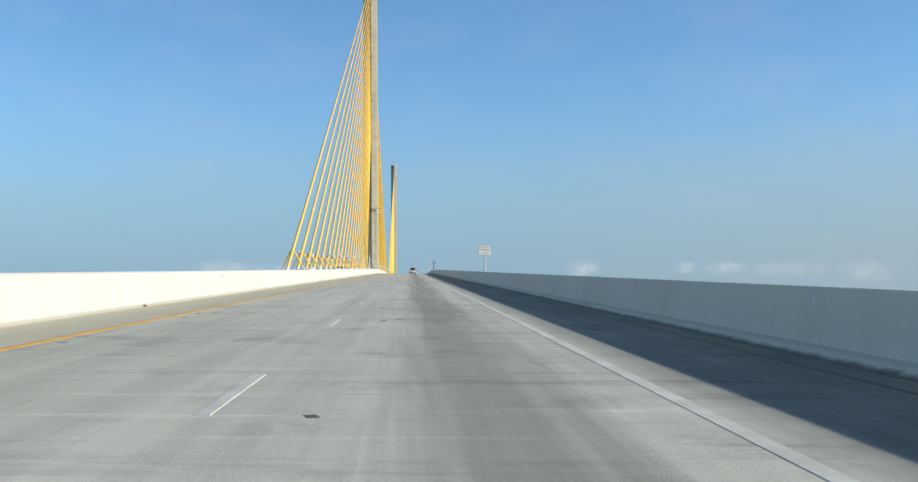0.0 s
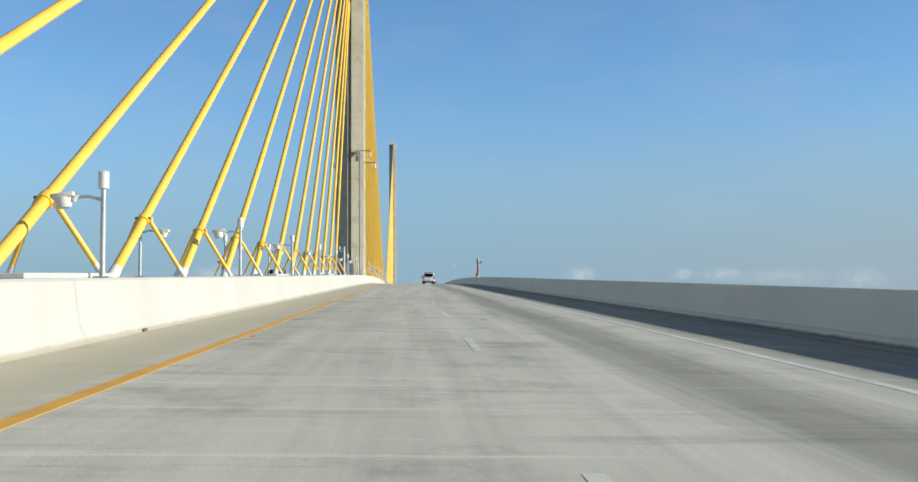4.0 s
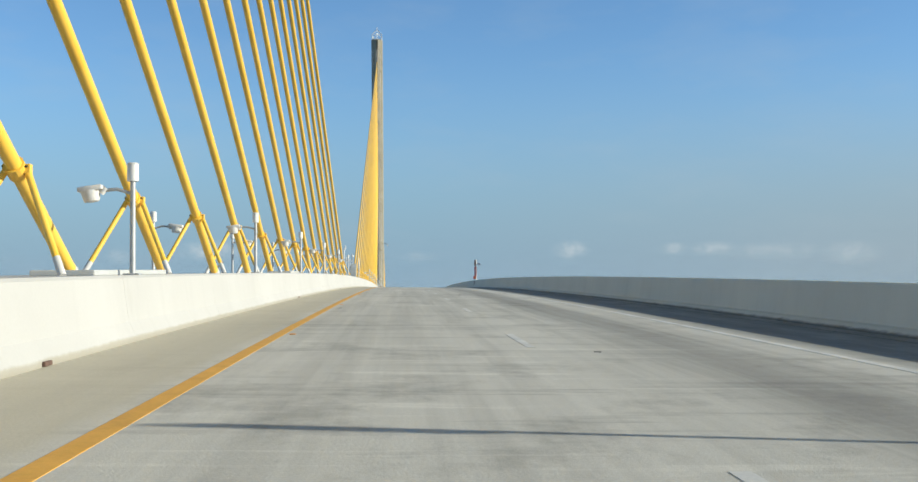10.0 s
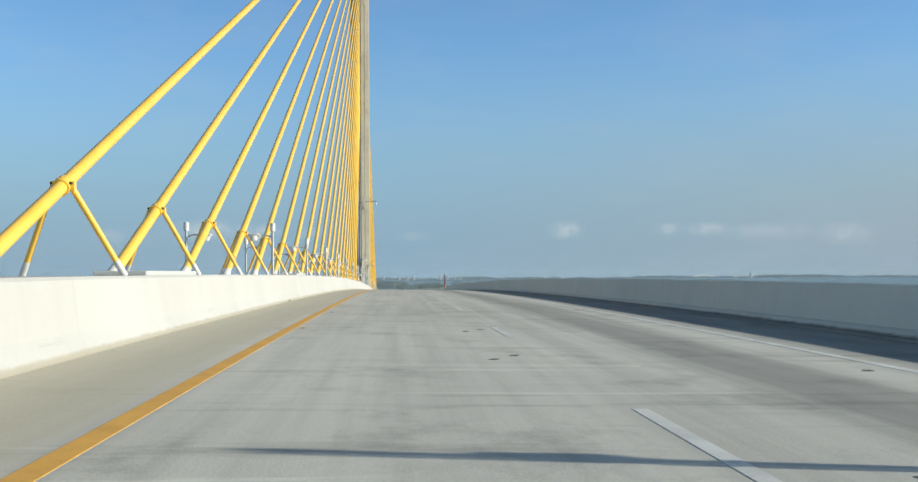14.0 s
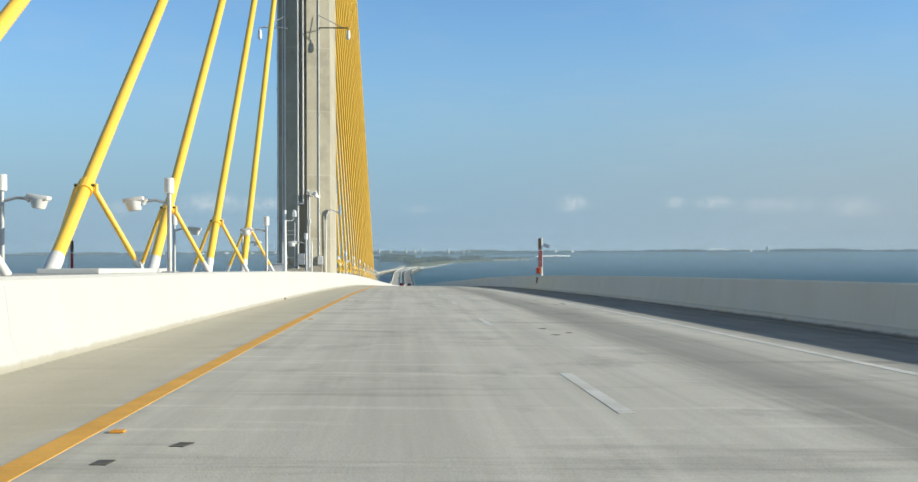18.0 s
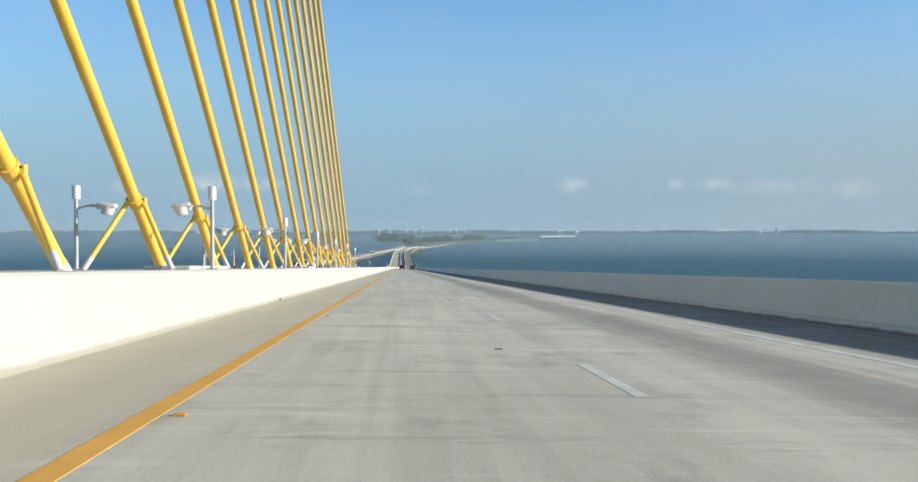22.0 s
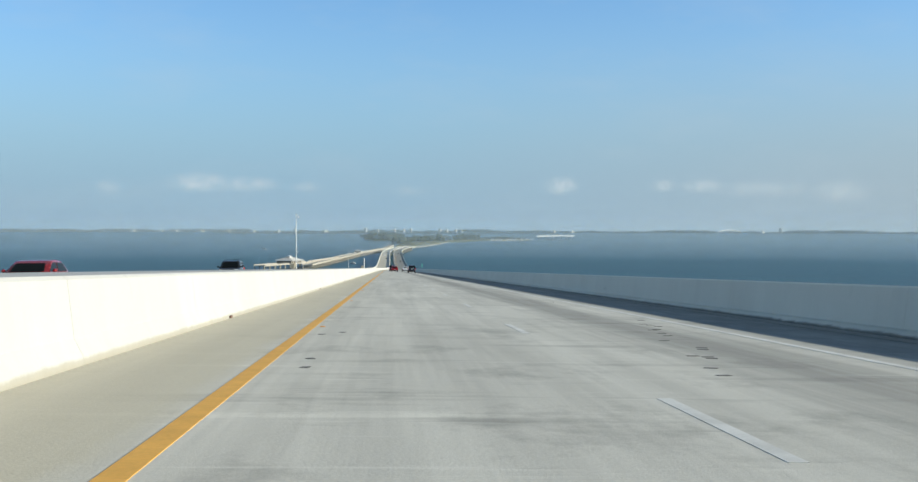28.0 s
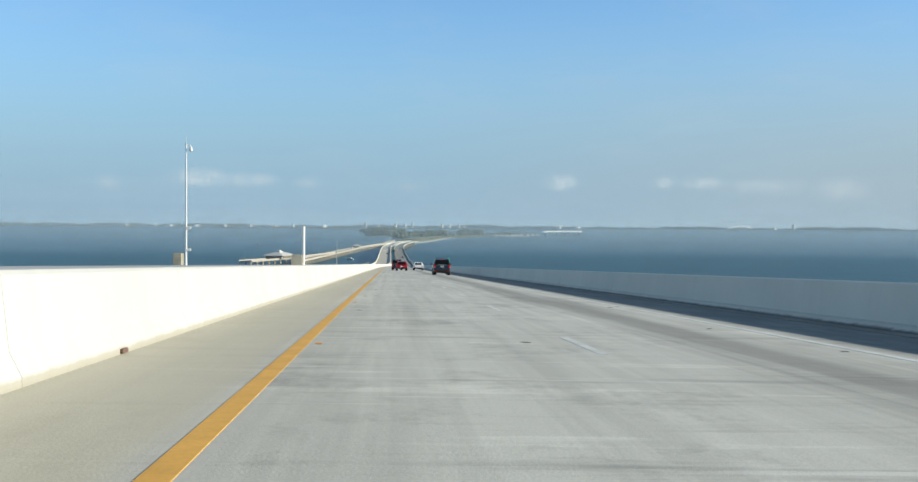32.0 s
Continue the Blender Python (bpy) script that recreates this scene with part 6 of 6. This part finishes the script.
def clumps(name, spots, label, seed, material=LEAF):
    """Far trees: many small uneven leaf clumps joined into one body."""
    rg = random.Random(seed)
    base = bmesh.new()
    bmesh.ops.create_icosphere(base, subdivisions=1, radius=1.0)
    bv, bf = [v.co.copy() for v in base.verts], [[v.index for v in f.verts] for f in base.faces]
    base.free()
    verts, faces = [], []
    for x, y, h in spots:
        z = rim(x, y)
        for _ in range(6):
            r = h * rg.uniform(0.16, 0.34)
            c = Vector((x + rg.gauss(0, h * 0.45), y + rg.gauss(0, h * 0.45), z + rg.uniform(0.25, 0.95) * h))
            o = len(verts)
            verts += [c + Vector((p.x * r * rg.uniform(0.8, 1.35), p.y * r * rg.uniform(0.8, 1.35), p.z * r * rg.uniform(0.6, 1.1))) for p in bv]
            faces += [[o + i for i in f] for f in bf]
    return tagged(new(name, mesh_of(name, verts, faces, material)), label, "trees", kind="stuff")


rg = random.Random(11)
spots = [(rg.uniform(-46, 30), rg.uniform(3845, 3890), rg.uniform(11, 21)) for _ in range(200)]
clumps("mangrove_trees", spots, "dense dark green mangrove thicket on a low island", 1)
spots = []
for _ in range(420):
    t = rg.random()
    x = 30 + 400 * t ** 1.5
    y = float(np.interp(x, [30, 90, 185, 310, 430], [3500, 3680, 3850, 3960, 4000])) + rg.uniform(-60, 55)
    if math.sin(x * 0.06) + rg.uniform(-0.9, 0.9) > -0.35:
        spots.append((x, y, rg.uniform(8, 17) if x < 260 else rg.uniform(4, 9)))
clumps("causeway_trees", spots, "scattered dark green trees along the causeway", 2)
# small pale houses on the causeway
for i in range(9):
    x = 310 + 15 * i + rg.uniform(-5, 5)
    y = float(np.interp(x, [210, 330, 450], [3715, 3850, 3935]))
    ob = thing("shore_house", Matrix.Translation((x, y, rim(x, y) + 0.5)), "small pale house on the causeway shore", "house", "shore houses")
    part("house_body", box(bmesh.new(), -4, 4, -4, 4, 0, 3.0 + rg.random()), FARWHITE, ob)
    part("roof", loft(bmesh.new(), [[(xx * a, yy * a, z) for xx, yy in ((-1, -1), (1, -1), (1, 1), (-1, 1))] for z, a in ((3.0, 4.6), (5.0, 1.0))]), ROOF, ob)


def shore(name, ang0, ang1, dist, low, high, seed, label):
    """A far strip of land with an uneven skyline, seen from the crest at bearings in degrees (right is plus)."""
    rg = random.Random(seed)
    n = int((ang1 - ang0) / 0.12)
    verts, faces = [], []
    lv = 0.5
    for i in range(n + 1):
        a = radians(ang0 + (ang1 - ang0) * i / n)
        x, y = 4.0 + dist * math.sin(a), 500 + dist * math.cos(a)
        lv = max(0.0, min(1.0, lv + rg.uniform(-0.3, 0.3)))
        edge = min(1.0, i / 8, (n - i) / 8)
        z, h = rim(x, y) - 1.0, (low + (high - low) * lv) * edge + 1.0
        verts += [(x, y, z), (x, y, z + h), (x * 1.02, y + 60, z + h * 0.98), (x * 1.02, y + 60, z)]
    for i in range(n):
        for k in range(3):
            faces.append((i * 4 + k, i * 4 + k + 1, i * 4 + 5 + k, i * 4 + 4 + k))
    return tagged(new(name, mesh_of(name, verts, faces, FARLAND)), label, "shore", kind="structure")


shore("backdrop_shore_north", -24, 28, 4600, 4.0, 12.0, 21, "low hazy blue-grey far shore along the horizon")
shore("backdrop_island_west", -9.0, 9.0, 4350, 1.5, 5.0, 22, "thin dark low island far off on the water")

# far white towers, scattered on the shore
for a, w, h in ((-12.3, 26, 13), (-11.0, 12, 15), (-10.3, 30, 12), (-9.1, 40, 12), (-7.8, 30, 12), (-6.6, 24, 13), (-5.4, 40, 12), (-4.6, 20, 17), (-3.1, 50, 13), (-1.1, 11, 24), (-0.5, 10, 19), (0.35, 12, 22), (0.8, 14, 20), (1.15, 9, 24), (2.6, 14, 22), (2.95, 12, 18), (3.4, 10, 20), (3.7, 9, 16), (8.3, 26, 14), (9.2, 40, 12), (18.4, 40, 14), (19.25, 10, 28)):
    aa = radians(a)
    w, h = (w * 0.4, h * 0.7) if h < 18 else (w * 0.5, h * 0.75)
    x, y = 4 + 4580 * math.sin(aa), 500 + 4580 * math.cos(aa)
    ob = thing("distant_tower", Matrix.Translation((x, y, rim(x, y) - 2.0)) @ Matrix.Rotation(radians(38), 4, "Z"), "hazy white block far off on the shore" if h < 10 else "hazy white apartment tower far off on the shore", "building", "far skyline")
    part("tower_body", box(bmesh.new(), -w / 2, w / 2, -6, 6, 0, h), FARTOWER, ob)
    part("roof", box(bmesh.new(), -w / 3, w / 3, -3, 3, h, h + 2), FARTOWER, ob)


def far_bridge(a0, a1, dist, base, rise, label):
    ob = thing("distant_bridge", Matrix.Identity(4), label, "bridge", "far bridges")
    ps = []
    near = dist
    for i in range(17):
        t = i / 16
        dist = near + 0.55 * t * radians(a1 - a0) * near
        a = radians(a0 + (a1 - a0) * t)
        x, y = 4 + dist * math.sin(a), 500 + dist * math.cos(a)
        ps.append(Vector((x, y, rim(x, y) + base + rise * math.sin(math.pi * t))))
    bm = bmesh.new()
    loft(bm, [[p + Vector((2, -3, 0)), p + Vector((-2, 3, 0)), p + Vector((-2, 3, 3.6)), p + Vector((2, -3, 3.6))] for p in ps])
    part("deck", bm, FARBRIGHT, ob, "white concrete deck")
    for p in ps[1:-1:2]:
        part("pier", box(bmesh.new(), p.x - 1, p.x + 1, p.y - 3, p.y + 3, rim(p.x, p.y) - 1, p.z), FARLAND, ob)


far_bridge(7.39, 9.2, 3400, 10.5, 1.0, "low white trestle bridge far across the bay")
far_bridge(16.3, 17.35, 4500, 5.0, 7.0, "hazy white arched bridge far across the bay")


# ---- thin sea haze over the far bay, in faint layers lit by the sun and sky ----
def haze_material():
    k = Nodes("sea_haze")
    thin = k.n.new("ShaderNodeBsdfTransparent")
    lit, through_lit = k.n.new("ShaderNodeBsdfDiffuse"), k.n.new("ShaderNodeBsdfTranslucent")
    for n in (lit, through_lit):
        n.inputs["Color"].default_value = (0.48, 0.61, 0.70, 1.0)
    drops, veil_mix = k.n.new("ShaderNodeMixShader"), k.n.new("ShaderNodeMixShader")
    drops.inputs[0].default_value = 0.5
    k.l.new(lit.outputs[0], drops.inputs[1])
    k.l.new(through_lit.outputs[0], drops.inputs[2])
    height = k.maths("DIVIDE", k.part(2), 170.0)
    k.l.new(k.ramp(height, [(0.0, 0.0), (0.06, HAZE), (0.25, HAZE * 0.6), (0.55, HAZE * 0.2), (1.0, 0.0)]), veil_mix.inputs[0])
    k.l.new(thin.outputs[0], veil_mix.inputs[1])
    k.l.new(drops.outputs[0], veil_mix.inputs[2])
    k.l.new(veil_mix.outputs[0], k.n["Material Output"].inputs[0])
    return k.m


HAZE = 0.12
HAZE_M = haze_material()
for dist in (1700, 2200, 2700, 3200, 3700, 4200, 4550):
    # finely folded, so that sun and sky light every bearing of the layer alike
    n, base, fold = 3000, rim(0, 500 + dist), 0.00019 * dist
    verts = []
    for z in (-1.0, 10.0, 45.0, 95.0, 170.0):
        for i in range(n + 1):
            a, r = radians(-33 + 66 * i / n), dist + (fold if i % 2 else -fold)
            verts.append((r * math.sin(a), r * math.cos(a), z))
    faces = [(j * (n + 1) + i, j * (n + 1) + i + 1, (j + 1) * (n + 1) + i + 1, (j + 1) * (n + 1) + i) for j in range(4) for i in range(n)]
    ob = new("backdrop_haze", mesh_of("backdrop_haze", verts, faces, HAZE_M))
    ob.location = (0.0, 500.0, base)
    ob.visible_shadow = False
    tagged(ob, "faint pale blue sea haze over the far water", "haze", kind="structure")
